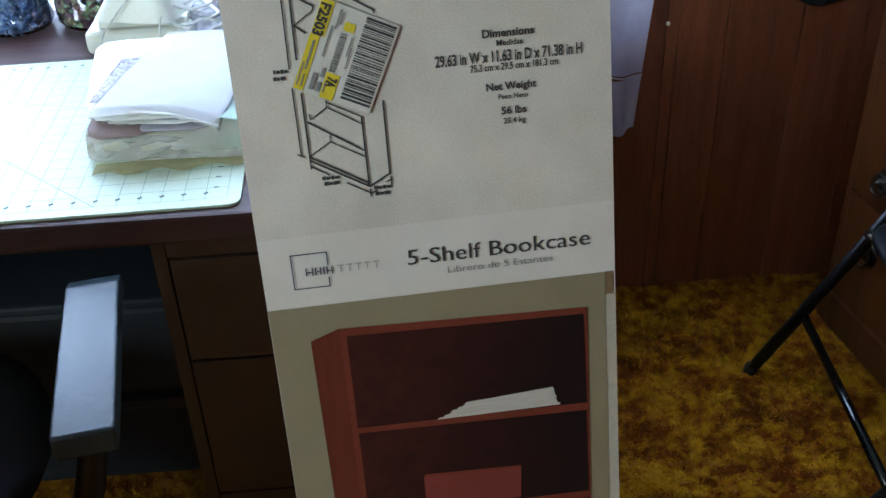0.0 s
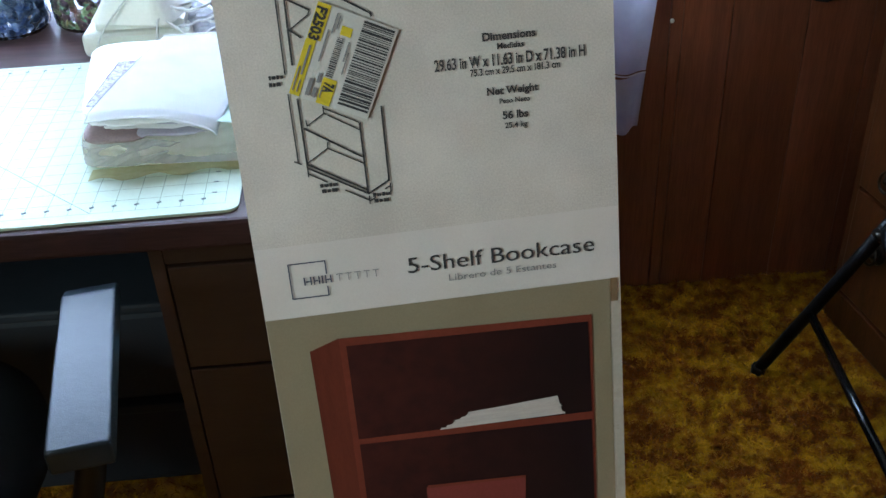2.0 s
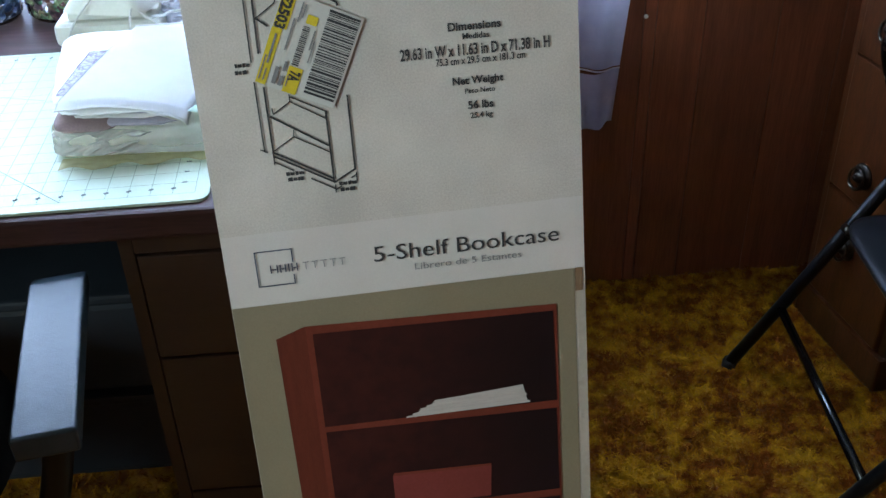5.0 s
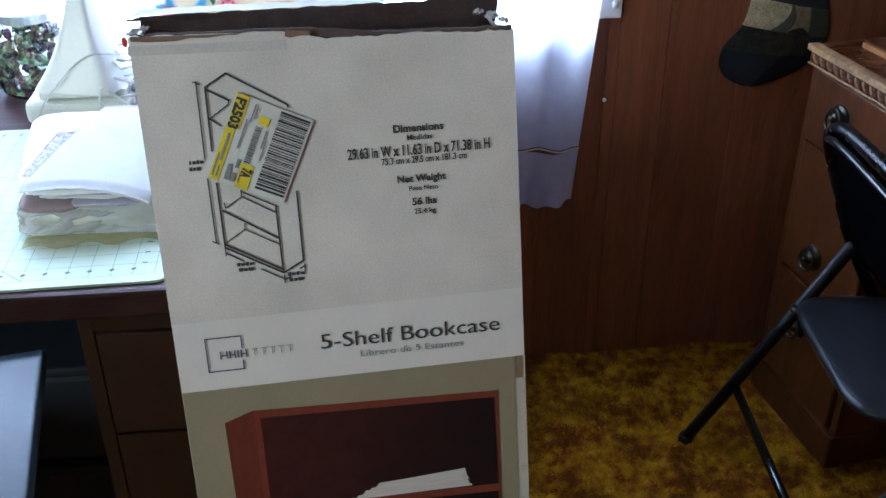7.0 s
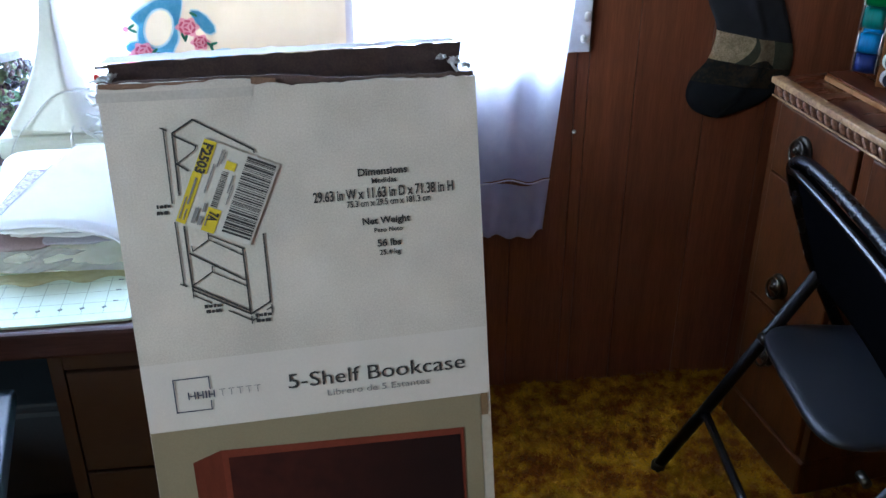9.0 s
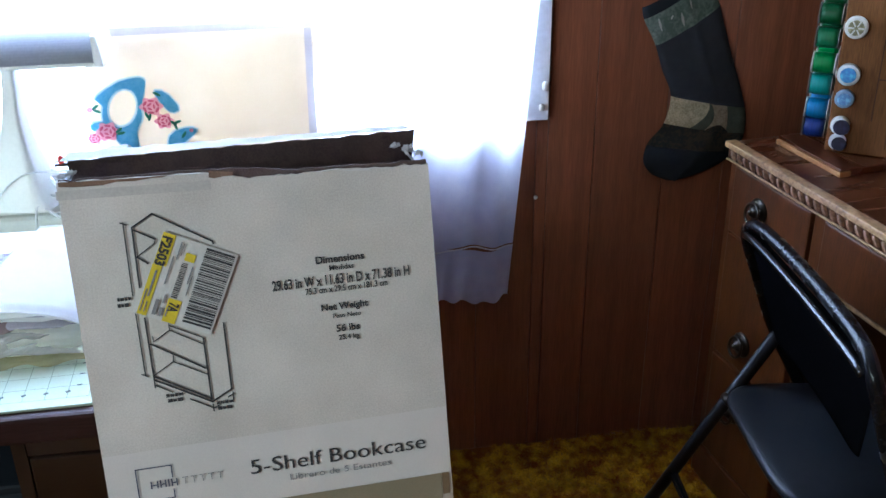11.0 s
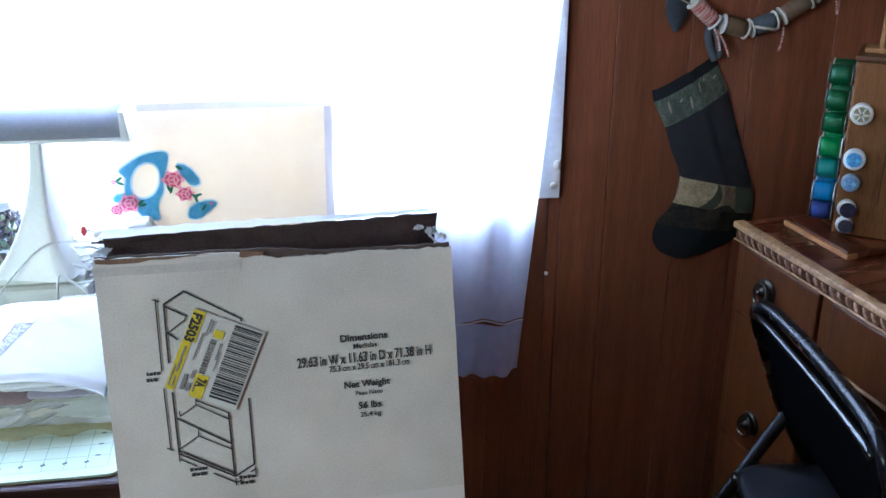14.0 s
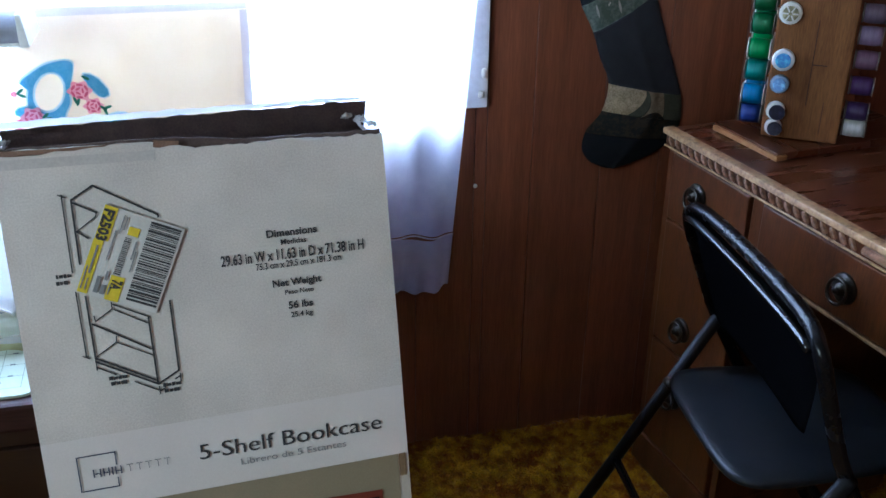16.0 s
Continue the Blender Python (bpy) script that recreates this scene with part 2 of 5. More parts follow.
M_DRESSTOP = material("mahogany_top", (0.088, 0.022, 0.008), (0.050, 0.012, 0.005), rough=0.28, scale=6, fine=70, stretch=(5, 0.6, 5), coat=0.2, gloss=0.4)
# worn wood; the window's reflection is put into its pale gold colour
M_MOULD = material("worn_sheen_moulding", (0.36, 0.22, 0.105), (0.12, 0.058, 0.025), rough=0.42, scale=30, fine=140, coat=0.15, contrast=(0.42, 0.68))
M_BEAD = material("carved_bead", (0.30, 0.155, 0.085), (0.12, 0.055, 0.028), rough=0.35, scale=60, fine=300, coat=0.2)
M_PULL = material("dark_brass", (0.060, 0.052, 0.042), (0.030, 0.026, 0.021), rough=0.36, metal=0.9, scale=60, fine=300)
M_OAK = material("honey_wood", (0.178, 0.074, 0.021), (0.090, 0.034, 0.010), rough=0.55, scale=10, fine=90, stretch=(5, 5, 0.5), gloss=0.2)
M_OAKLIGHT = material("pale_wood", (0.30, 0.150, 0.055), (0.20, 0.090, 0.032), rough=0.5, scale=12, fine=100, stretch=(0.6, 5, 5), gloss=0.3)
M_FLANGE = material("spool_plastic", (0.62, 0.60, 0.55), (0.52, 0.50, 0.46), rough=0.4, bump=0.03)
M_RIM = material("aged_spool_rim", (0.15, 0.13, 0.11), (0.10, 0.09, 0.08), rough=0.5, bump=0.03)
M_DENIM = material("dark_blue_denim", (0.034, 0.036, 0.047), (0.050, 0.052, 0.064), rough=0.95, scale=40, fine=1100, bump=0.5)
M_NAVY = material("navy_cuff", (0.011, 0.014, 0.022), (0.019, 0.024, 0.032), rough=0.95, scale=60, fine=900, bump=0.4)
M_LEAFY = material("green_leaf_print", (0.115, 0.155, 0.125), (0.26, 0.30, 0.26), rough=0.85, scale=45, fine=160, bump=0.3, contrast=(0.45, 0.68))
M_PATCHLIGHT = material("beige_patch", (0.72, 0.61, 0.40), (0.42, 0.34, 0.20), rough=0.9, scale=60, fine=300, bump=0.3, contrast=(0.4, 0.6))
M_PATCHGREEN = material("olive_patch", (0.075, 0.085, 0.06), (0.12, 0.13, 0.09), rough=0.9, scale=50, fine=300, bump=0.3)
M_PATCHTAN = material("tan_patch", (0.46, 0.37, 0.25), (0.28, 0.21, 0.13), rough=0.9, scale=60, fine=300, bump=0.3, contrast=(0.4, 0.6))
M_STRING = material("cotton_string", (0.45, 0.38, 0.30), rough=0.9)
M_CANDY = material("red_white_twine", (0.55, 0.42, 0.38), (0.35, 0.05, 0.05), rough=0.8, scale=20, fine=60, stretch=(1, 1, 20), bump=0.5, contrast=(0.46, 0.54))
M_SLATE = material("slate_cloth", (0.085, 0.10, 0.13), (0.06, 0.07, 0.09), rough=0.9, scale=60, fine=500)
M_LINEN = material("brown_thread", (0.17, 0.11, 0.065), (0.10, 0.065, 0.04), rough=0.8, scale=10, fine=60, stretch=(1, 1, 20), bump=0.4)


def thread(name, colour):
    return material(name, colour, tuple(c * 0.6 for c in colour), rough=0.45, scale=6, fine=60, stretch=(1, 1, 25), bump=0.4, gloss=0.35)


# ---- mesh helpers ----
def part(name, bm, mat, parent=None, label=""):
    """Links a bmesh as one mesh object, under a thing or a part."""
    me = bpy.data.meshes.new(name)
    bm.normal_update()
    bm.to_mesh(me)
    bm.free()
    me.materials.append(mat)
    ob = new(name, me)
    ob.parent = parent
    return tagged(ob, label)


def smooth(ob, on=True):
    ob.data.polygons.foreach_set("use_smooth", [on] * len(ob.data.polygons))
    return ob


def thing(name, label, category, m=None, group="", kind=""):
    ob = new(name)
    ob.empty_display_size = 0.05
    ob.matrix_world = m or Matrix()
    return tagged(ob, label, category, group, kind)


def block(x0, x1, y0, y1, z0, z1, bevel=0.0, bm=None, segments=2):
    own = bm is None
    b = bmesh.new()
    bmesh.ops.create_cube(b, size=1, matrix=Matrix.Translation(((x0 + x1) / 2, (y0 + y1) / 2, (z0 + z1) / 2)) @ Matrix.Diagonal((x1 - x0, y1 - y0, z1 - z0, 1)))
    if bevel:
        bmesh.ops.bevel(b, geom=b.edges[:], offset=bevel, segments=segments, affect="EDGES", profile=0.6)
    if own:
        return b
    join(bm, b)
    return bm


def join(bm, other, m=None):
    if m is not None:
        other.transform(m)
    tmp = bpy.data.meshes.new("joined")
    other.to_mesh(tmp)
    bm.from_mesh(tmp)
    bpy.data.meshes.remove(tmp)
    other.free()
    return bm


def tube(points, r, sides=10, closed=False, smooth_steps=0):
    """A round bar along points."""
    pts = [Vector(p) for p in points]
    for _ in range(smooth_steps):
        q = [pts[0]]
        for a, b in zip(pts, pts[1:]):
            q += [a.lerp(b, 0.25), a.lerp(b, 0.75)]
        pts = q + [pts[-1]]
    bm = bmesh.new()
    rings, up = [], Vector((0.31, 0.52, 0.79))
    n = len(pts)
    for i, p in enumerate(pts):
        d = (pts[(i + 1) % n if closed else min(i + 1, n - 1)] - pts[i - 1 if closed or i else 0]).normalized()
        a = d.cross(up).normalized()
        b = d.cross(a).normalized()
        rings.append([bm.verts.new(p + r * (math.cos(k * 2 * math.pi / sides) * a + math.sin(k * 2 * math.pi / sides) * b)) for k in range(sides)])
    for i in range(n if closed else n - 1):
        for k in range(sides):
            bm.faces.new((rings[i][k], rings[i][(k + 1) % sides], rings[(i + 1) % n][(k + 1) % sides], rings[(i + 1) % n][k]))
    if not closed:
        bm.faces.new(rings[0][::-1])
        bm.faces.new(rings[-1])
    bmesh.ops.recalc_face_normals(bm, faces=bm.faces[:])
    return bm


def lathe(profile, sides=20):
    """A turned body: (radius, height) pairs round z."""
    bm = bmesh.new()
    rings = [[bm.verts.new((r * math.cos(k * 2 * math.pi / sides), r * math.sin(k * 2 * math.pi / sides), h)) for k in range(sides)] for r, h in profile]
    for a, b in zip(rings, rings[1:]):
        for k in range(sides):
            bm.faces.new((a[k], a[(k + 1) % sides], b[(k + 1) % sides], b[k]))
    bm.faces.new(rings[0][::-1])
    bm.faces.new(rings[-1])
    return bm


def grid(nu, nv, f, thick=0.0):
    """A sheet over the unit square by the function f(u, v); thick gives it a second side."""
    bm = bmesh.new()
    vs = [[bm.verts.new(f(i / nu, j / nv)) for j in range(nv + 1)] for i in range(nu + 1)]
    for i in range(nu):
        for j in range(nv):
            bm.faces.new((vs[i][j], vs[i + 1][j], vs[i + 1][j + 1], vs[i][j + 1]))
    if thick:
        bmesh.ops.solidify(bm, geom=bm.faces[:], thickness=thick)
    return bm


def cushion(sx, sy, sz, power=4.0, wobble=0.0, seed=0.0, nu=36, nv=18, freq=14.0):
    """A soft rounded slab about the origin; wobble gives it creases."""
    def sgn(c, e):
        return math.copysign(abs(c) ** e, c)
    bm = bmesh.new()
    rows = []
    for j in range(1, nv):
        a = -math.pi / 2 + math.pi * j / nv
        row = []
        for i in range(nu):
            b = 2 * math.pi * i / nu
            ca, sa = sgn(math.cos(a), 2 / 2.6), sgn(math.sin(a), 2 / 2.6)
            p = Vector((sx / 2 * ca * sgn(math.cos(b), 2 / power), sy / 2 * ca * sgn(math.sin(b), 2 / power), sz / 2 * sa))
            if wobble:
                w = noise.noise(Vector((p.x * freq + seed, p.y * freq, p.z * freq * 3))) + 0.5 * noise.noise(Vector((p.x * freq * 3, p.y * freq * 3 + seed, p.z * freq * 4)))
                p *= 1 + wobble * w
            row.append(bm.verts.new(p))
        rows.append(row)
    for a, b in zip(rows, rows[1:]):
        for i in range(nu):
            bm.faces.new((a[i], a[(i + 1) % nu], b[(i + 1) % nu], b[i]))
    bm.faces.new(rows[0][::-1])
    bm.faces.new(rows[-1])
    return bm


def between(a, b):
    """The pose at a whose z axis points to b."""
    d = Vector(b) - Vector(a)
    return Matrix.Translation(a) @ d.to_track_quat("Z", "Y").to_matrix().to_4x4()


# ---- the room ----
X0, X1, Y0, CEIL = -1.6, 2.25, -2.55, 2.35
def lumps(x, y):
    p = Vector((x, y, 0))
    return 0.013 * noise.noise(p * 17) + 0.007 * noise.noise(p * 55 + Vector((3, 1, 0))) + 0.004 * noise.noise(p * 120)


floor = smooth(part("floor", grid(330, 290, lambda u, v: Vector((X0 + (X1 - X0) * u, Y0 + (WALL_Y + 0.1 - Y0) * v, lumps(X0 + (X1 - X0) * u, Y0 + (WALL_Y + 0.1 - Y0) * v) - 0.002))), M_BACKING))
tagged(floor, "matted golden brown shag carpet over the whole floor", "carpet", kind="structure")
tagged(part("ceiling", block(X0, X1, Y0, WALL_Y, CEIL, CEIL + 0.1), M_CEIL), "plain off-white painted ceiling", "ceiling", kind="structure")
WIN = (-0.85, 0.945, 0.795, 1.95)


def wall(name, pieces, mat, label):
    bm = bmesh.new()
    for p in pieces:
        block(*p, bm=bm)
    return tagged(part(name, bm, mat), label, "wall", kind="structure")


WB = WALL_Y + 0.006
wall_north = wall("wall_north", [(X0, WIN[0], WB, WB + 0.12, 0, CEIL), (WIN[1], X1, WB, WB + 0.12, 0, CEIL), (WIN[0], WIN[1], WB, WB + 0.12, 0, WIN[2]),
                                 (WIN[0], WIN[1], WB, WB + 0.12, WIN[3], CEIL)], M_GAP, "dark reddish brown wood-panelled wall with grooves")
# unseen walls; dark panelling is assumed here to keep bounced light low
wall("wall_east", [(X1, X1 + 0.1, Y0, WB + 0.12, 0, CEIL)], M_PANEL, "dark brown wood-panelled side wall")
# side opening out of view, added for the side light to come through
RW = (-2.45, -1.25, 1.2, 2.1)
wall("wall_west", [(X0 - 0.1, X0, Y0, RW[0], 0, CEIL), (X0 - 0.1, X0, RW[1], WB + 0.12, 0, CEIL), (X0 - 0.1, X0, RW[0], RW[1], 0, RW[2]), (X0 - 0.1, X0, RW[0], RW[1], RW[3], CEIL)],
     M_PANEL, "dark wood-panelled side wall with an added opening for light")
wall("wall_south", [(X0, X1, Y0 - 0.1, Y0, 0, CEIL)], M_PANEL, "dark wood-panelled rear wall")

# window in the panelled wall
window = tagged(new("window_1"), "wide white-framed window, overexposed by bright daylight", "window", kind="structure")
for name, b in (("window_casing", (0.947, 1.022, WALL_Y - 0.018, WALL_Y + 0.004, 0.80, 2.0)), ("window_casing", (-0.90, -0.855, WALL_Y - 0.018, WALL_Y + 0.004, 0.80, 2.0)),
                ("window_casing", (-0.854, 0.946, WALL_Y - 0.018, WALL_Y + 0.004, 1.955, 2.0)), ("window_sill", (-0.90, 0.944, WALL_Y - 0.016, WB + 0.10, 0.772, 0.794)),
                ("window_frame", (0.05, 0.085, WB + 0.05, WB + 0.08, 0.827, 1.949)), ("bottom_rail", (-0.849, 0.944, WB + 0.045, WB + 0.085, 0.7945, 0.826)), ("window_frame", (-0.849, 0.049, WB + 0.05, WB + 0.08, 1.35, 1.38)),
                ("window_frame", (0.086, 0.944, WB + 0.05, WB + 0.08, 1.35, 1.38))):
    part(name, block(*b, bevel=0.003), M_WHITE, window)
smooth(part("latch", cushion(0.012, 0.012, 0.020, power=3, nu=16, nv=10), M_FLANGE, window)).location = (1.012, WALL_Y - 0.024, 0.872)
smooth(part("latch", cushion(0.011, 0.010, 0.015, power=3, nu=16, nv=10), M_FLANGE, window)).location = (1.006, WALL_Y - 0.024, 0.829)
backdrop = part("backdrop", grid(2, 2, lambda u, v: Vector((-2.2 + 5.0 * u, WALL_Y + 0.75, 0.2 + 2.6 * v))), glow("daylight_haze", (0.93, 0.98, 1.0), 3.2))
tagged(backdrop, "bright white daylight haze outside the window", "sky", kind="structure")

# panel boards either side of and below the window
board_edges = [1.028, 1.125, 1.277, 1.41, 1.578, 1.70, 1.86, 1.985, 2.12, 2.249]
for a, b in zip(board_edges, board_edges[1:]):
    part("panel_board", block(a + 0.0006, b - 0.0006, WALL_Y, WALL_Y + 0.0058, 0.0, CEIL, bevel=0.0012, segments=1), M_PANEL, wall_north)
low_edges = [-0.9, -0.76, -0.60, -0.47, -0.30, -0.14, 0.0, 0.17, 0.30, 0.46, 0.62, 0.74, 0.88, 1.003, 1.028]
for a, b in zip(low_edges, low_edges[1:]):
    part("panel_board", block(a + 0.0006, b - 0.0006, WALL_Y, WALL_Y + 0.0058, 0.0, 0.768 if b < 1.0 else 0.797, bevel=0.0012, segments=1), M_PANEL, wall_north)
for a, b in ((-1.6, -1.52), (-1.52, -1.44), (-1.44, -1.27), (-1.27, -1.1), (-1.1, -0.902)):
    part("panel_board", block(a + 0.0006, b - 0.0006, WALL_Y, WALL_Y + 0.0058, 0.0, CEIL, bevel=0.0012, segments=1), M_PANEL, wall_north)

pin = thing("push_pin", "tiny white pin stuck in a panel groove", "pin", Matrix.Translation((1.004, WALL_Y, 0.63)))
smooth(part("pin_head", lathe([(0.0008, 0.0), (0.0012, 0.004), (0.004, 0.005), (0.0045, 0.008), (0.003, 0.0095)], 12), M_WHITE, pin)).rotation_euler = (radians(90), 0, 0)

# sheer curtain: the hanging sheet, its hem and its ruffle
curtain = thing("curtain", "sheer white gathered curtain, ruffled hem, blue of shade painted in", "curtain")


def right_edge(z):
    return 0.938 + (z - 0.423) * 0.082 if z < 1.26 else 1.006


def drape(z, u, amp):
    x1 = right_edge(z)
    x = -0.93 + (x1 + 0.93) * u
    w = math.sin(u * 88 + 1.6 * math.sin(u * 13)) + 0.45 * math.sin(u * 190 + z * 3)
    return Vector((x, WALL_Y - 0.052 + amp * w, z))


smooth(part("sheet", grid(420, 26, lambda u, v: drape(0.549 + 1.475 * v, u, 0.0085 - 0.003 * v)), M_SHEER, curtain))
smooth(part("ruffle", grid(520, 8, lambda u, v: drape(0.427 + 0.116 * v + 0.006 * math.sin(u * 70), u, 0.006) + Vector((0, (1 - v) * (0.009 * math.sin(u * 260) - 0.008), 0))), M_SHEER, curtain))
smooth(part("hem", tube([drape(0.546, k / 300, 0.0085) + Vector((0, -0.003, 0)) for k in range(301)], 0.0017, 6), M_HEM, curtain))
smooth(part("curtain_rod", tube([(-0.98, WALL_Y - 0.052, 2.03), (1.10, WALL_Y - 0.052, 2.03)], 0.009, 12), M_WHITE, curtain))

# ---- the desk ----
desk = thing("desk", "dark-topped wooden desk with tan drawer fronts", "desk")
part("desktop", block(-1.25, 0.60, -0.052, 0.700, 0.722, 0.758, bevel=0.005), M_DESK, desk, "dark brown polished wood top")


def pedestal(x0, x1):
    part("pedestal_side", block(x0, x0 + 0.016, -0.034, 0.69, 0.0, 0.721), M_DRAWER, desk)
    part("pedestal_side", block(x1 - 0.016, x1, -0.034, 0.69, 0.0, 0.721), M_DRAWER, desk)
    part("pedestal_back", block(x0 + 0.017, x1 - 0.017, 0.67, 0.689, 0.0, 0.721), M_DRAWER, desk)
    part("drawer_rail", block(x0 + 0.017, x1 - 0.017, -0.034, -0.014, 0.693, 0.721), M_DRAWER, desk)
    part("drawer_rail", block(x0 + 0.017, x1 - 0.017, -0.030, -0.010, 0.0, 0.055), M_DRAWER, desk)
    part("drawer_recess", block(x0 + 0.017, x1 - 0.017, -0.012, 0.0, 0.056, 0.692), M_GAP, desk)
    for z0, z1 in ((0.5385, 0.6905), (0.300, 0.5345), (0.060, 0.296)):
        part("drawer_front", block(x0 + 0.019, x1 - 0.019, -0.038, -0.0125, z0, z1, bevel=0.0025), M_DRAWER, desk, "plain tan veneered drawer front, darkened for the shade on it")


# added panel that keeps the lit wall from brightening the knee space
part("light_block_panel", block(-0.799, 0.154, 0.640, 0.655, 0.03, 0.7215), M_DESK, desk)
pedestal(0.160, 0.585)
pedestal(-1.22, -0.80)

# storage boxes in the knee space
for k, (z0, z1, w) in enumerate(((0.022, 0.205, 0.0), (0.215, 0.415, 0.012))):
    bin_ = thing("storage_bin", "grey plastic storage bin under the desk" if k == 0 else "grey plastic storage bin stacked on another", "storage bin",
                 Matrix.Translation((-0.10 - w, 0.42, z0)), group="bins under the desk")
    part("bin_body", block(-0.19, 0.19, -0.13, 0.13, 0.0, z1 - z0 - 0.02, bevel=0.012), M_BIN, bin_)
    part("bin_lid", block(-0.197, 0.197, -0.137, 0.137, z1 - z0 - 0.0195, z1 - z0, bevel=0.006), M_BIN, bin_)

# cutting mat with its printed grid
INCH = 0.0256
MAT = Matrix.Translation((0, 0, 0.758)) @ Matrix.Rotation(radians(1.3), 4, "Z")
mat_thing = thing("cutting_mat", "pale green self-healing cutting mat with a printed inch grid", "cutting mat", MAT)


def round_rect(x0, x1, y0, y1, r, z0, z1):
    bm = bmesh.new()
    loop = []
    for cx, cy, a in ((x1 - r, y1 - r, 0), (x0 + r, y1 - r, 90), (x0 + r, y0 + r, 180), (x1 - r, y0 + r, 270)):
        loop += [(cx + r * math.cos(radians(a + k * 15)), cy + r * math.sin(radians(a + k * 15))) for k in range(7)]
    f = bm.faces.new([bm.verts.new((x, y, z0)) for x, y in loop])
    ext = bmesh.ops.extrude_face_region(bm, geom=[f])
    bmesh.ops.translate(bm, vec=(0, 0, z1 - z0), verts=[g for g in ext["geom"] if isinstance(g, bmesh.types.BMVert)])
    bmesh.ops.recalc_face_normals(bm, faces=bm.faces[:])
    return bm


part("mat_sheet", round_rect(-13.6 * INCH, 0.272, -0.042, 17.2 * INCH, 0.014, 0.0005, 0.004), M_MAT, mat_thing)


def flat(bm, x0, y0, x1, y1, w, z):
    d = Vector((x1 - x0, y1 - y0, 0)).normalized()
    n = Vector((-d.y, d.x, 0)) * w / 2
    a, b = Vector((x0, y0, z)), Vector((x1, y1, z))
    bm.faces.new([bm.verts.new(p) for p in (a - n, b - n, b + n, a + n)])


lines, ticks = bmesh.new(), bmesh.new()
for i in range(-13, 11):
    flat(lines, i * INCH, -INCH, i * INCH, 16.8 * INCH, 0.0007, 0.0044)
for j in range(-1, 18):
    flat(lines, -13 * INCH, (min(j, 16.8)) * INCH, 10 * INCH, (min(j, 16.8)) * INCH, 0.0007, 0.0044)
flat(lines, 4.05 * INCH, -1.05 * INCH, -12.9 * INCH, 15.9 * INCH, 0.0011, 0.0046)
flat(lines, 4.05 * INCH, 9.2 * INCH, -12.9 * INCH, 14.8 * INCH, 0.0011, 0.0046)
for i in range(-12, 10):
    for y in (-0.5, 16.3):
        flat(ticks, i * INCH - 0.0025, y * INCH - 0.0012, i * INCH + 0.0025, y * INCH + 0.0012, 0.0042, 0.0048)
for j in range(0, 16):
    flat(ticks, 9.45 * INCH - 0.003, j * INCH, 9.45 * INCH + 0.003, j * INCH, 0.003, 0.0048)
tagged(part("printed_grid", lines, M_MATLINE, mat_thing, "thin grey-green printed lines"), kind="stuff")
tagged(part("tick_marks", ticks, M_MATTICK, mat_thing, "small dark inch marks"), kind="stuff")

# ---- folded cloth and plastic on the mat ----
def crest(u, v):
    """Height of the folded stack's upper face, sagging at its front corner."""
    front = 0.8305 + 0.0035 * math.sin(math.pi * min(max(u, 0), 1)) - 0.023 * max(u, 0) ** 3
    return front + (0.8425 - front) * min(max(v, 0) * 1.5, 1) ** 0.8


def folded(left, right, near, far, s0, s1, power=7.0, ripple=0.0012, crease=0.0, seed=0.0):
    """A soft slab between two fractions of the stack's height; left and right give x at the front and the back."""
    bm = cushion(1, 1, 1, power=power, nu=150, nv=30)
    for w in bm.verts:
        u, v, q = w.co.x + 0.5, w.co.y + 0.5, w.co.z + 0.5
        x = (left[0] + (left[1] - left[0]) * v) * (1 - u) + (right[0] + (right[1] - right[0]) * v) * u
        y = near + (far - near) * v
        low = 0.800
        z = low + (crest(u, v) - low) * (s0 + (s1 - s0) * q)
        p = Vector((x * 30 + seed, y * 30, z * 140))
        n = Vector((noise.noise(p), noise.noise(p + Vector((9, 2, 4))), noise.noise(p + Vector((1, 7, 3)))))
        ridge = abs(noise.noise(Vector((x * 34 + seed + z * 60, y * 60, z * 90)))) + 0.5 * abs(noise.noise(Vector((x * 80 + seed - z * 120, y * 90, z * 160))))
        w.co = Vector((x, y, z)) + n * ripple + Vector((0.2, 1.0, 0.15)) * crease * (ridge - 0.3)
    return bm


bag = thing("plastic_bag", "cream plastic bag of folded cloth lying on the mat", "plastic bag", group="pile of cloth")
bm = cushion(0.236, 0.268, 0.084, power=9, nu=170, nv=44)
for w in bm.verts:
    p = w.co + Vector((0.186, 0.2135, 0.7800))
    ridge = abs(noise.noise(Vector((p.x * 26 + p.z * 45, p.y * 40, p.z * 60)))) + 0.5 * abs(noise.noise(Vector((p.x * 60 - p.z * 90, p.y * 80 + 4, p.z * 110))))
    p.y += 0.0075 * (ridge - 0.35)
    p.z = min(max(p.z + 0.003 * noise.noise(Vector((p.x * 30, p.y * 30, 2))), 0.7632), 0.8065 + 0.002 * noise.noise(Vector((p.x * 40, p.y * 40, 5))))
    w.co = p
smooth(part("bag_film", bm, M_BAG, bag))
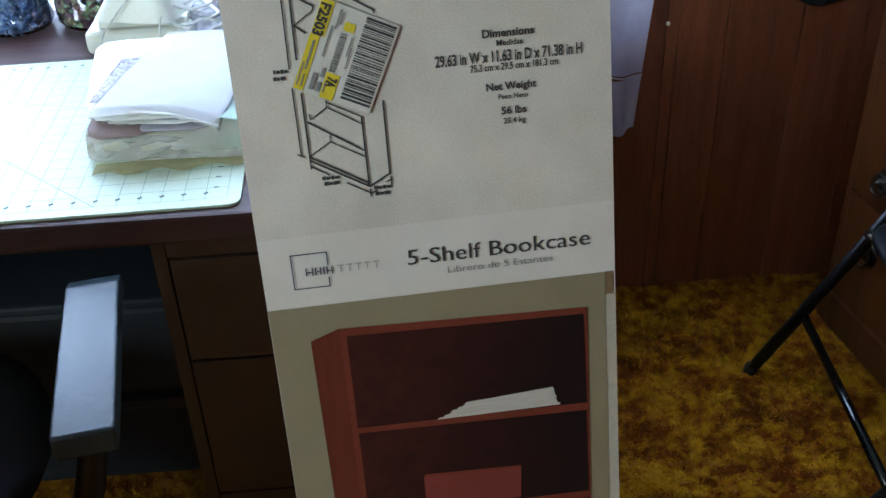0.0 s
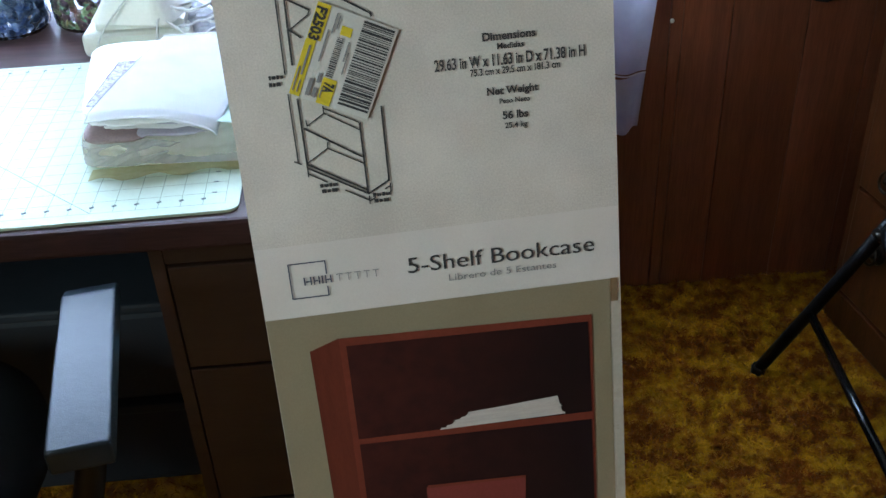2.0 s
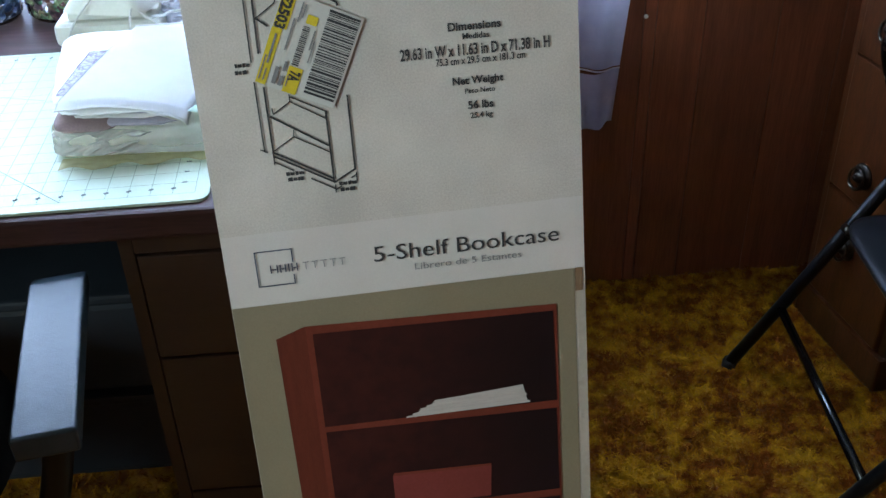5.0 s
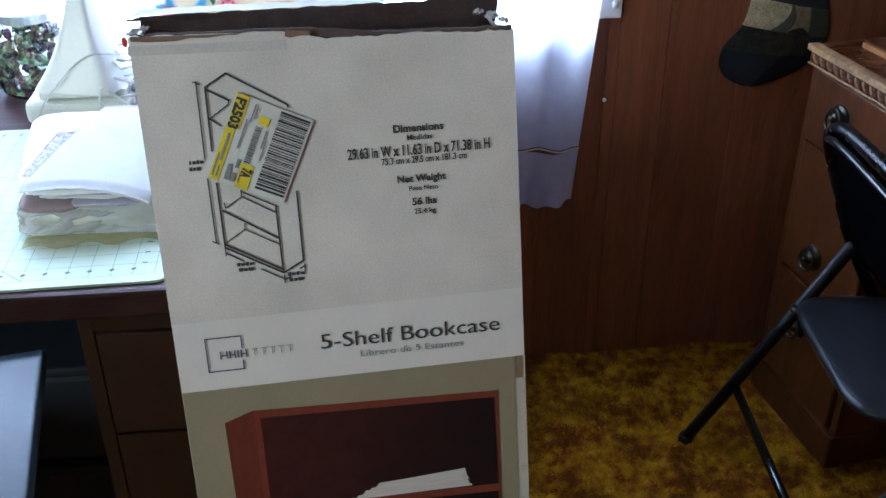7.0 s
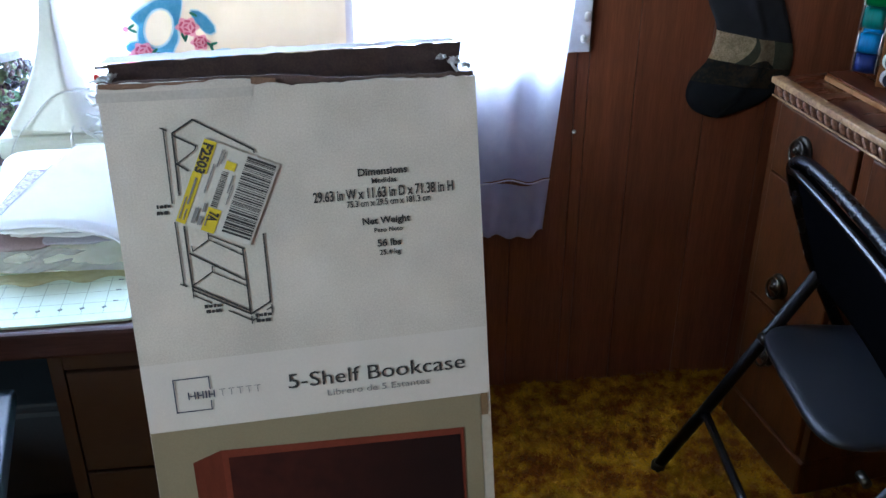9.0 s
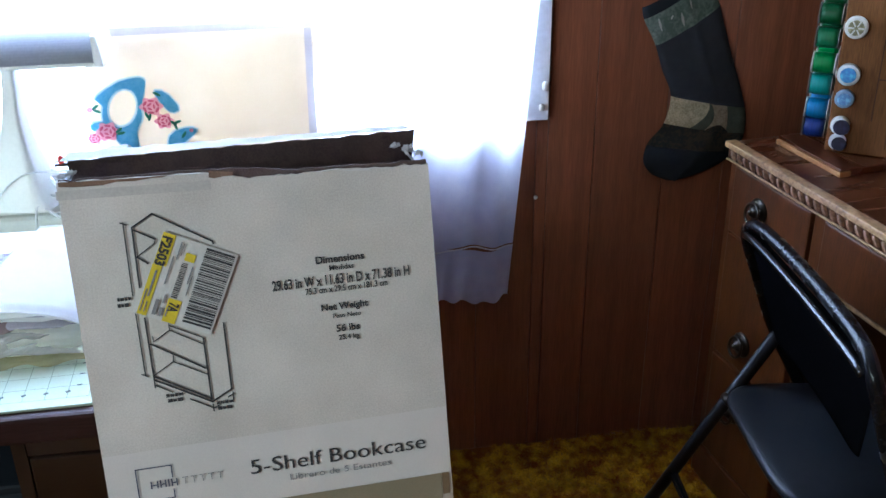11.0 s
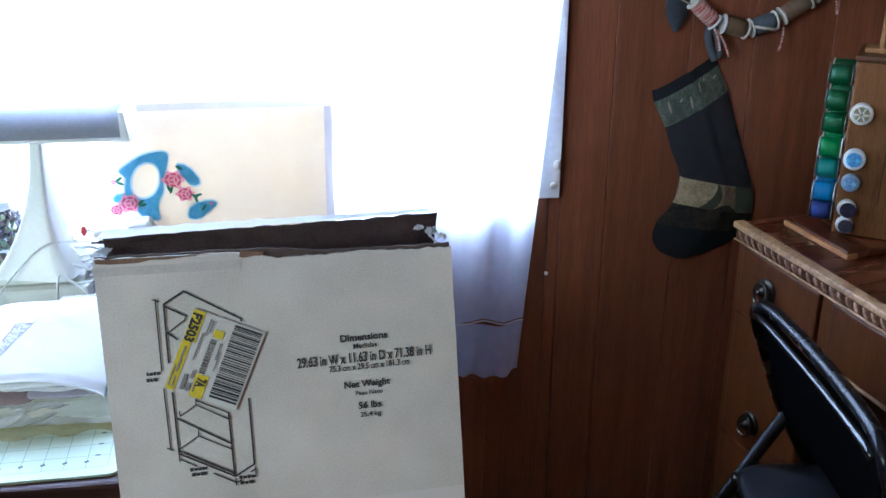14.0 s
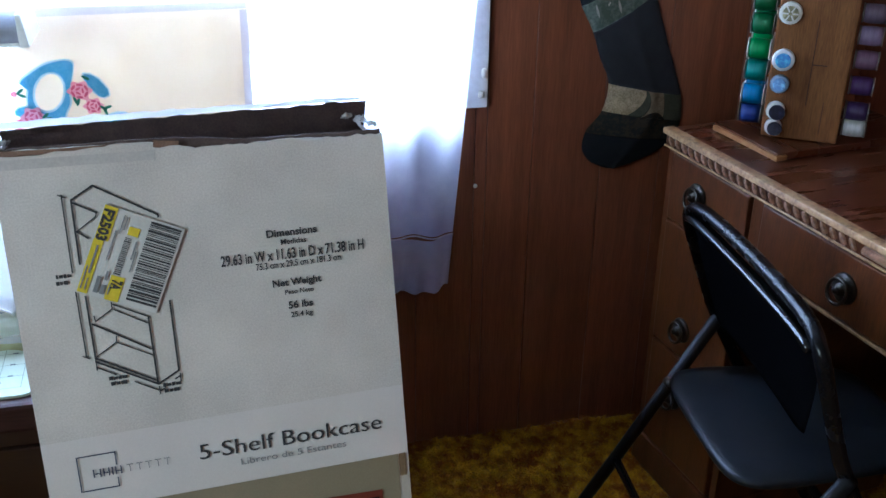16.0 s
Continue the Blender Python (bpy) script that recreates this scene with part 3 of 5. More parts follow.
for name, label, cat, mt, args in (
        ("folded_cloth", "mauve cloth folded in the pile", "cloth", M_MAUVE, ((0.078, 0.070), (0.160, 0.165), 0.079, 0.28, -0.26, 0.36, 6, 0.0018, 0.006, 9)),
        ("folded_cloth", "grey cotton cloth folded in the pile", "cloth", M_GREYCLOTH, ((0.135, 0.100), (0.238, 0.290), 0.085, 0.305, -0.10, 0.26, 7, 0.0022, 0.009, 2)),
        ("folded_cloth", "white cotton cloth folded in the pile", "cloth", M_COTTON, ((0.100, 0.066), (0.236, 0.290), 0.090, 0.305, 0.27, 0.42, 7, 0.0024, 0.012, 1)),
        ("folded_cloth", "grey cotton cloth folded thin in the pile", "cloth", M_GREYCLOTH, ((0.092, 0.060), (0.232, 0.288), 0.093, 0.305, 0.40, 0.52, 7, 0.0020, 0.008, 4)),
        ("folded_cloth", "white cotton cloth folded thick in the pile", "cloth", M_COTTON, ((0.084, 0.058), (0.240, 0.292), 0.084, 0.310, 0.50, 0.70, 7, 0.0018, 0.008, 7)),
        ("dotted_cloth", "white cloth with a purple dotted border on the pile", "cloth", M_COTTON, ((0.082, 0.050), (0.236, 0.288), 0.087, 0.315, 0.68, 0.98, 7, 0.0018, 0.005, 3))):
    ob = thing(name, label, cat, group="pile of cloth")
    smooth(part("fold", folded(*args), mt, ob))


def crinkle(u, v):
    """Clear film hanging down the front of the pile, creased aslant."""
    x = 0.076 + 0.215 * u
    z = 0.772 + (0.026 + 0.007 * math.sin(u * 4.0) + 0.004 * noise.noise(Vector((u * 9, 2, 2)))) * (1 - 0.75 * u * u) * v - 0.005 * u
    p = Vector((x * 22 - z * 48, z * 34, 3.0))
    ridge = 1 - abs(noise.noise(p)) * 2.2 + 0.5 * (1 - abs(noise.noise(p * 2.3 + Vector((4, 1, 0)))) * 2.2)
    return Vector((x + 0.0025 * noise.noise(Vector((u * 9, v * 7, 1))), 0.0765 - 0.0038 * ridge + 0.0100 * v + 0.012 * max(0.06 - u, 0) / 0.06, z))


wrap = thing("plastic_wrap", "clear crinkled plastic wrapping down the pile's front", "plastic wrap", group="pile of cloth")
part("wrap_film", grid(150, 44, crinkle), M_WRAP, wrap)
foot = thing("plastic_film", "clear plastic film on the mat, yellow shadow painted in", "plastic film")
part("film_sheet", grid(60, 8, lambda u, v: Vector((0.085 + 0.215 * u, 0.050 + 0.006 * math.sin(u * 21) * (1 - v) + 0.012 * u + 0.030 * v, 0.7636 + 0.0012 * noise.noise(Vector((u * 14, v * 3, 2))) * (1 - v) + 0.0012)), 0.0004), M_FILM, foot)


def over(x, y, lift):
    v = (y - 0.087) / 0.228
    return Vector((x, y, crest((x - 0.088) / 0.152, v) + lift + 0.0008 * noise.noise(Vector((x * 40, y * 40, 4)))))


def border(u, v):
    y = 0.112 + 0.118 * v
    return over(0.0905 + 0.036 * (y - 0.095) / 0.13 + (u - 0.62) * (0.018 + 0.022 * v), y, 0.0006)


smooth(part("printed_border", grid(14, 40, border, 0.0006), M_DOTTED, ob, "purple dotted border"))
top = thing("cotton_square", "thin white cotton square draped over the pile", "cloth", group="pile of cloth")


def square(u, v):
    y = 0.0835 + 0.225 * v
    x0, x1 = 0.0875 + 0.062 * v, 0.2415 + 0.055 * v
    p = over(x0 + (x1 - x0) * u, y, 0.0018)
    p.z -= 0.0055 * max(0.05 - v, 0) / 0.05 + 0.004 * max(u - 0.97, 0) / 0.03
    return p


smooth(part("cloth_sheet", grid(60, 60, square, 0.0016), M_COTTON, top))
for v in (0.0, 1.0):
    smooth(part("rolled_hem", tube([square(k / 40, v) + Vector((0, 0, 0.0004)) for k in range(41)], 0.0013, 6), M_COTTON, top))
paper = thing("mint_paper", "mint green paper tucked into the pile of cloth", "paper", Matrix.Translation((0.287, 0.166, 0.8085)) @ Matrix.Rotation(radians(-22), 4, "Z"))
part("paper_sheet", grid(8, 8, lambda u, v: Vector(((u - 0.5) * 0.105, (v - 0.5) * 0.165, 0.003 * math.sin(u * 3))), 0.0006), M_MINT, paper)

# ---- desk lamp ----
lamp = thing("desk_lamp", "ivory plastic desk lamp with a long horizontal shade", "lamp", Matrix.Translation((0.072, 0.515, 0.758)))
part("lamp_base", block(-0.085, 0.080, -0.050, 0.055, 0.0, 0.038, bevel=0.012, segments=3), M_LAMP, lamp)
part("base_collar", block(-0.062, 0.075, -0.040, 0.045, 0.0385, 0.052, bevel=0.004), M_LAMP, lamp)


def stem(u, v):
    w = 0.010 + 0.058 * (1 - v) ** 2.6
    d = 0.012 + 0.046 * (1 - v) ** 2.2
    a = 2 * math.pi * u
    q = 6
    cx = math.copysign(abs(math.cos(a)) ** (2 / q), math.cos(a))
    cy = math.copysign(abs(math.sin(a)) ** (2 / q), math.sin(a))
    return Vector((0.006 + 0.02 * v + w * cx, 0.0 + d * cy, 0.0525 + 0.224 * v))


part("stem", grid(48, 24, stem), M_LAMP, lamp, "flared ivory stem").rotation_euler = (0, 0, radians(-14))
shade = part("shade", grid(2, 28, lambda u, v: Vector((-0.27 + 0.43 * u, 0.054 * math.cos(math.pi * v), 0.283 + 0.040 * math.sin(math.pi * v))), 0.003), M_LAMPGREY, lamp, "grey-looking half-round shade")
cap = block(0.1595, 0.168, -0.056, 0.056, 0.2760, 0.3245, bevel=0.003)
for w in cap.verts:
    if w.co.x > 0.163:
        w.co.x += 0.006 * (0.3245 - w.co.z) / 0.0485
part("end_cap", cap, M_LAMP, lamp)
part("end_cap", block(-0.285, -0.2705, -0.054, 0.054, 0.276, 0.326, bevel=0.004), M_LAMP, lamp)
part("shade_lip", block(-0.27, 0.1600, -0.0555, 0.0555, 0.2770, 0.2835, bevel=0.002), M_LAMP, lamp, "white lower lip")
smooth(part("tube_bulb", tube([(-0.268, 0.0, 0.296), (0.158, 0.0, 0.296)], 0.008, 10), M_WHITE, lamp))

cable = thing("lamp_cable", "loops of thin white electrical cable on the desk", "cable", Matrix.Translation((0.160, 0.485, 0.7605)))
loop = []
for k in range(70):
    a = k * 0.42
    loop.append((0.028 * math.cos(a) * (1 + 0.35 * math.sin(k * 0.9)), 0.035 * math.sin(a) + 0.008 * math.sin(k), 0.002 + 0.0016 * k + 0.004 * math.sin(k * 1.7) ** 2))
smooth(part("cord", tube(loop, 0.0023, 6, smooth_steps=1), M_CABLE, cable))
smooth(part("plug", cushion(0.03, 0.02, 0.016, power=4), M_CABLE, cable)).location = (0.025, -0.01, 0.118)

part("plug_tip", lathe([(0.003, 0.0), (0.0045, 0.004), (0.0045, 0.012), (0.002, 0.015)], 12), material("red_plastic", (0.5, 0.03, 0.02), rough=0.4), cable, "small red plug").location = (-0.004, -0.012, 0.118)
wire = thing("thin_wire", "thin white wire trailing over the desk lamp's base", "wire")
smooth(part("wire_run", tube([(0.010, 0.452, 0.772), (0.021, 0.455, 0.797), (0.039, 0.455, 0.8186), (0.054, 0.462, 0.834), (0.079, 0.466, 0.859), (0.101, 0.470, 0.869), (0.120, 0.480, 0.866), (0.140, 0.490, 0.862), (0.165, 0.500, 0.858), (0.185, 0.505, 0.840)], 0.0016, 6, smooth_steps=2), M_CABLE, wire))
wire = thing("thin_wire", "short loop of white wire before the desk lamp", "wire")
smooth(part("wire_run", tube([(0.108, 0.438, 0.768), (0.110, 0.440, 0.799), (0.112, 0.452, 0.820), (0.120, 0.455, 0.816), (0.138, 0.448, 0.806), (0.153, 0.440, 0.798), (0.160, 0.436, 0.770)], 0.0022, 6, smooth_steps=2), M_CABLE, wire))
slip = thing("crumpled_paper", "crumpled white paper slip before the pillowcase", "paper", Matrix.Translation((0.229, 0.545, 0.845)))
part("slip", cushion(0.058, 0.040, 0.070, power=3.0, wobble=0.20, seed=5, nu=40, nv=24, freq=34), M_WHITE, slip)
stand = thing("cable_box", "small white box of cables on the desk", "box", Matrix.Translation((0.232, 0.545, 0.7585)))
part("box_body", block(-0.036, 0.036, -0.030, 0.030, 0.0, 0.054, bevel=0.004), M_WHITE, stand)
crumple = thing("crumpled_plastic", "crumpled clear plastic wrapper on the desk", "plastic wrapper", Matrix.Translation((0.168, 0.535, 0.787)))
part("wrapper", cushion(0.070, 0.060, 0.062, power=2.6, wobble=0.34, seed=12, nu=48, nv=30, freq=46), M_CRINKLE, crumple)

# ---- jars of buttons ----
def jar(x, y, r, h, mt, label, seed):
    ob = thing("button_jar", label, "jar", Matrix.Translation((x, y, 0.7585)), group="jars on the desk")
    g = smooth(part("glass", lathe([(r * 0.86, 0.0), (r, 0.010), (r * 1.02, h * 0.5), (r, h * 0.82), (r * 0.72, h * 0.93), (r * 0.72, h), (r * 0.68, h), (r * 0.68, h * 0.93), (r * 0.95, h * 0.8),
                                       (r * 0.97, h * 0.5), (r * 0.96, 0.010), (r * 0.84, 0.003)], 32), M_GLASS, ob, "clear round glass"))
    g.visible_shadow = False
    rnd = random.Random(seed)
    fill = bmesh.new()
    for _ in range(420):
        a, zz = rnd.uniform(0, 2 * math.pi), rnd.uniform(0.006, h * 0.84)
        rr = r * (0.80 if zz < 0.012 else 0.89) * (1 if zz < h * 0.74 else rnd.uniform(0.2, 0.85))
        b = lathe([(0.0001, 0), (rnd.uniform(0.005, 0.0095), 0.0), (0.0055, 0.0025), (0.0001, 0.0027)], 9)
        join(fill, b, Matrix.Translation((rr * math.cos(a), rr * math.sin(a), zz)) @ Matrix.Rotation(a, 4, "Z") @ Matrix.Rotation(radians(90 + rnd.uniform(-45, 45)), 4, "Y") @ Matrix.Rotation(rnd.uniform(-0.7, 0.7), 4, "X"))
    tagged(part("buttons", fill, mt, ob, "loose mixed buttons"), kind="stuff")
    part("jar_lid", lathe([(r * 0.74, h * 0.945), (r * 0.76, h * 0.95), (r * 0.76, h * 1.06), (r * 0.72, h * 1.08)], 28), M_LID, ob)


jar(-0.034, 0.632, 0.062, 0.130, M_BUTTONS, "clear glass jar full of mixed coloured buttons", 2)
jar(-0.165, 0.622, 0.062, 0.120, M_BUTTONBLUE, "clear glass jar full of blue buttons", 3)

# ---- embroidered pillowcase standing at the back of the desk ----
QX, QZ = 0.375, 0.759
pillow = thing("embroidered_pillowcase", "peach cotton pillowcase with blue and pink embroidery", "pillowcase", Matrix.Translation((QX, 0.605, QZ)))


def puff(u, v, side):
    x, z = (u - 0.5) * 0.374, 0.306 * v
    e = (min(u, 1 - u, 0.08) / 0.08) * (min(v, 1 - v, 0.08) / 0.08)
    return Vector((x + 0.004 * math.sin(v * 9) * (abs(u - 0.5) > 0.49), side * (0.003 + 0.012 * math.sqrt(max(e, 0)) + 0.0025 * noise.noise(Vector((x * 22, z * 9, side)))), z + 0.003 * math.sin(u * 5) * (v > 0.98)))


smooth(part("front_cloth", grid(60, 44, lambda u, v: puff(u, v, -1)), M_PEACH, pillow))
smooth(part("back_cloth", grid(30, 24, lambda u, v: puff(u, v, 1)), M_PEACH, pillow))


def patch(name, pts, mt, depth, label=""):
    bm = bmesh.new()
    f = bm.faces.new([bm.verts.new((x - QX, -0.0195 - depth, z - QZ)) for x, z in pts])
    bmesh.ops.triangulate(bm, faces=[f])
    return part(name, bm, mt, pillow, label)


def oval(cx, cz, rx, rz, turn=0.0, n=28):
    c, s = math.cos(radians(turn)), math.sin(radians(turn))
    return [(cx + rx * math.cos(a) * c - rz * math.sin(a) * s, cz + rx * math.cos(a) * s + rz * math.sin(a) * c) for a in [2 * math.pi * k / n for k in range(n)]]


def swell(pts, k):
    cx, cz = sum(p[0] for p in pts) / len(pts), sum(p[1] for p in pts) / len(pts)
    return [(cx + (x - cx) * (1 + k / max(math.hypot(x - cx, z - cz), 0.004)), cz + (z - cz) * (1 + k / max(math.hypot(x - cx, z - cz), 0.004))) for x, z in pts]


def rounded(pts, steps=2):
    for _ in range(steps):
        pts = [q for (a, b), (c, d) in zip(pts, pts[1:] + pts[:1]) for q in ((a * 0.75 + c * 0.25, b * 0.75 + d * 0.25), (a * 0.25 + c * 0.75, b * 0.25 + d * 0.75))]
    return pts


def band(name, outline, cx, cz, rx, rz, turn, mt, depth, label):
    """Stitching between an outline and the open oval inside it."""
    bm = bmesh.new()
    pairs, n = [], 90
    for p in oval(cx, cz, rx, rz, turn, n):
        d = Vector((p[0] - cx, p[1] - cz)).normalized()
        far = max((p[0] - cx) * d.x + (p[1] - cz) * d.y + 0.001, 0.0)
        for a, b in zip(outline, outline[1:] + outline[:1]):
            e, o = Vector((b[0] - a[0], b[1] - a[1])), Vector((a[0] - cx, a[1] - cz))
            det = d.x * -e.y + d.y * e.x
            if abs(det) > 1e-9:
                k, f = (o.x * -e.y + o.y * e.x) / det, (d.x * o.y - d.y * o.x) / det
                if 0 <= f <= 1 and k > far:
                    far = k
        pairs.append([bm.verts.new((x - QX, -0.0195 - depth, z - QZ)) for x, z in (p, (cx + d.x * far, cz + d.y * far))])
    for k in range(n):
        bm.faces.new((pairs[k][0], pairs[k][1], pairs[(k + 1) % n][1], pairs[(k + 1) % n][0]))
    return part(name, bm, mt, pillow, label)


WING = rounded([(0.195, 0.947), (0.222, 0.966), (0.246, 0.979), (0.286, 0.983), (0.280, 0.955), (0.271, 0.930), (0.272, 0.912), (0.261, 0.895), (0.258, 0.880), (0.264, 0.858), (0.232, 0.864), (0.220, 0.886), (0.207, 0.905), (0.208, 0.925), (0.213, 0.938)])
ARC = rounded([(0.293, 0.959), (0.314, 0.956), (0.336, 0.925), (0.320, 0.917), (0.306, 0.934)], 1)
TAIL = rounded([(0.306, 0.862), (0.315, 0.885), (0.348, 0.893), (0.360, 0.885), (0.345, 0.873), (0.325, 0.857)], 1)
STUB = rounded([(0.186, 0.907), (0.214, 0.911), (0.208, 0.896), (0.187, 0.893)], 1)
band("stitched_edge", swell(WING, 0.003), 0.242, 0.931, 0.0205, 0.0310, -22, M_HALO, 0.0, "pale blue shaded stitching")
band("blue_wing", WING, 0.242, 0.931, 0.0240, 0.0345, -22, M_BLUE, 0.0009, "blue satin stitching")
for nm, shape in (("blue_arc", ARC), ("blue_tail", TAIL), ("blue_stub", STUB)):
    patch("stitched_edge", swell(shape, 0.003), M_HALO, 0.0, "pale blue shaded stitching")
    patch(nm, shape, M_BLUE, 0.0009, "blue satin stitching")


def rose(cx, cz, r):
    patch("rose", [(cx + r * (1 + 0.15 * math.cos(6 * a)) * math.cos(a), cz + 0.88 * r * (1 + 0.15 * math.cos(6 * a)) * math.sin(a)) for a in [2 * math.pi * k / 42 for k in range(42)]], M_PINK, 0.0036, "pink embroidered rose")
    for k in range(6):
        a = radians(60 * k + 25)
        patch("petal", oval(cx + 0.66 * r * math.cos(a), cz + 0.58 * r * math.sin(a), r * 0.30, r * 0.12, 60 * k + 115, 14), M_ROSE, 0.0045)
    for k in range(3):
        a = radians(120 * k)
        patch("petal", oval(cx + 0.27 * r * math.cos(a), cz + 0.24 * r * math.sin(a), r * 0.24, r * 0.10, 120 * k + 90, 12), M_ROSE, 0.0045)


for cx, cz, r in ((0.2885, 0.932, 0.0175), (0.3065, 0.906, 0.0145), (0.213, 0.893, 0.0175), (0.190, 0.882, 0.0115), (0.189, 0.932, 0.0055), (0.349, 0.887, 0.0035)):
    rose(cx, cz, r)
for cx, cz, turn in ((0.284, 0.914, 70), (0.280, 0.917, 110), (0.321, 0.902, -35), (0.328, 0.903, 15), (0.324, 0.896, -70), (0.300, 0.953, 150), (0.199, 0.936, 35), (0.201, 0.929, -25), (0.231, 0.894, 40), (0.234, 0.889, 10), (0.336, 0.880, 55)):
    patch("leaf", oval(cx, cz, 0.0070, 0.0025, turn, 12), M_GREEN, 0.0040)
patch("top_fold_shade", [(0.190, 1.063), (0.560, 1.063), (0.560, 1.052), (0.190, 1.050)], M_HEMSHADE, -0.004, "top fold with its grey shading painted in")
patch("side_fold_shade", [(0.5605, 1.0505), (0.5605, 0.762), (0.545, 0.762), (0.549, 1.0505)], M_HEMSHADE, -0.004, "side fold with its grey shading painted in")
# ---- tall carton ----
CW, CH, CD = 0.3205, 1.13, 0.252
CARTON = Matrix(((0.99829, -0.04934, -0.03142, 0.3576), (0.05477, 0.97700, 0.20609, -0.4845), (0.02053, -0.20745, 0.97803, -0.0034), (0, 0, 0, 1)))
carton = thing("cardboard_carton", "tall torn furniture carton printed with a bookcase", "cardboard box", CARTON)


def panel(name, x0, x1, y0, y1, z0, tops, mat, label="", n=60):
    """A cardboard wall whose torn top edge follows the heights in tops (along its longer side)."""
    bm = bmesh.new()
    long_x = x1 - x0 > y1 - y0
    rings = []
    for k in range(n + 1):
        f = k / n
        q = f * (len(tops) - 1)
        i = min(int(q), len(tops) - 2)
        top = tops[i] + (tops[i + 1] - tops[i]) * (q - i) + 0.0016 * noise.noise(Vector((f * 37, x0 * 50, y0 * 50))) + 0.0009 * noise.noise(Vector((f * 130, 3, 1)))
        if long_x:
            x = x0 + (x1 - x0) * f
            rings.append([bm.verts.new(p) for p in ((x, y0, z0), (x, y1, z0), (x, y1, top), (x, y0, top))])
        else:
            y = y0 + (y1 - y0) * f
            rings.append([bm.verts.new(p) for p in ((x0, y, z0), (x1, y, z0), (x1, y, top), (x0, y, top))])
    for a, b in zip(rings, rings[1:]):
        for k in range(4):
            bm.faces.new((a[k], a[(k + 1) % 4], b[(k + 1) % 4], b[k]))
    bm.faces.new(rings[0][::-1])
    bm.faces.new(rings[-1])
    bmesh.ops.recalc_face_normals(bm, faces=bm.faces[:])
    return part(name, bm, mat, carton, label)


front = panel("front_panel", 0.0, CW, 0.0, 0.004, 0.0, [1.150, 1.1485, 1.147, 1.146, 1.1375, 1.1365, 1.137, 1.134, 1.1335], M_CARD, "grey-white printed front, torn along the top")
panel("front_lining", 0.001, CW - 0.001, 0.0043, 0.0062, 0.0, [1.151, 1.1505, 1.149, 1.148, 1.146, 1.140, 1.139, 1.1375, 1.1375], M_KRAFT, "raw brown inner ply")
panel("side_panel", 0.0, 0.004, 0.0065, CD - 0.0045, 0.0, [1.14, 1.128, 1.12, 1.13], M_CARD)
panel("side_panel", CW - 0.004, CW, 0.0065, CD - 0.0045, 0.0, [1.134, 1.122, 1.118, 1.13], M_CARD)
panel("back_panel", 0.0, CW, CD - 0.004, CD, 0.0, [1.12, 1.12], M_KRAFT)
part("carton_base", block(0.0045, CW - 0.0045, 0.007, CD - 0.005, 0.001, 0.006), M_KRAFT, carton)


def flap_sheet(name, corners, mat, label=""):
    a, b, c, d = [Vector(p) for p in corners]
    def f(u, v):
        p = (a.lerp(b, u)).lerp(d.lerp(c, u), v)
        return p + Vector((0, 0.003 * math.sin(u * 7) * v, 0.0022 * noise.noise(Vector((u * 23, v * 3, 1))) * v))
    return part(name, grid(50, 8, f, 0.003), mat, carton, label)


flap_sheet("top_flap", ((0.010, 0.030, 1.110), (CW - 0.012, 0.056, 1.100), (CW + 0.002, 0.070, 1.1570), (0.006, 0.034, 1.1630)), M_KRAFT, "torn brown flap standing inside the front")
# paper edge lit from behind, its brightness put in as a whiter strip
flap_sheet("flap_rim", ((0.000, 0.032, 1.1638), (CW + 0.000, 0.069, 1.1578), (CW - 0.008, 0.086, 1.1600), (0.004, 0.062, 1.1672)), M_COTTON, "torn paper edge folded back, its backlit brightness painted white")
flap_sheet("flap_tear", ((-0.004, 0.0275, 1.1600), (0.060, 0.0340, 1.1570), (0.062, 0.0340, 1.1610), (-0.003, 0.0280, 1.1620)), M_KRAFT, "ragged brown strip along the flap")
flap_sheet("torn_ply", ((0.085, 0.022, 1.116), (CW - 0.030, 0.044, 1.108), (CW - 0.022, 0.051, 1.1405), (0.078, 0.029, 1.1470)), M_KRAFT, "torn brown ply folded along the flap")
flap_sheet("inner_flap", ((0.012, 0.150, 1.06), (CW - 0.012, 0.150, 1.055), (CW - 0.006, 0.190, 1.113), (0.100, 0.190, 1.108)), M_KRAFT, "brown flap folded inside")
flap_sheet("side_flap", ((CW - 0.004, 0.010, 1.128), (CW - 0.003, 0.066, 1.126), (CW - 0.014, 0.062, 1.142), (CW - 0.010, 0.030, 1.137)), M_LABEL, "pale torn side flap")
flap_sheet("side_flap", ((0.004, 0.009, 1.146), (0.003, 0.030, 1.142), (0.014, 0.029, 1.155), (0.009, 0.012, 1.152)), M_LABEL, "pale torn side flap")


def scrap(name, c, size, seed, mat):
    """A crumpled bit of torn paper."""
    c = Vector(c)
    def f(u, v):
        n = [noise.noise(Vector((u * 4 + seed, v * 4, k * 7.3))) for k in range(3)]
        e = 0.6 + 0.4 * noise.noise(Vector((u * 6, v * 6, seed)))
        return c + Vector(((u - 0.5) * size * e + 0.4 * size * n[0], (v - 0.5) * size + 0.3 * size * n[1], 0.45 * size * n[2]))
    return part(name, grid(9, 9, f, 0.0006), mat, carton)


for k, (px, py, pz, sz) in enumerate(((CW - 0.010, 0.045, 1.1430, 0.015), (CW - 0.002, 0.036, 1.1390, 0.012), (CW - 0.022, 0.052, 1.1460, 0.011), (0.002, 0.020, 1.1520, 0.012), (0.010, 0.024, 1.1540, 0.010))):
    scrap("paper_scrap", (px, py, pz), sz, 3.7 * k, M_LABEL)

SKIN = -0.0006


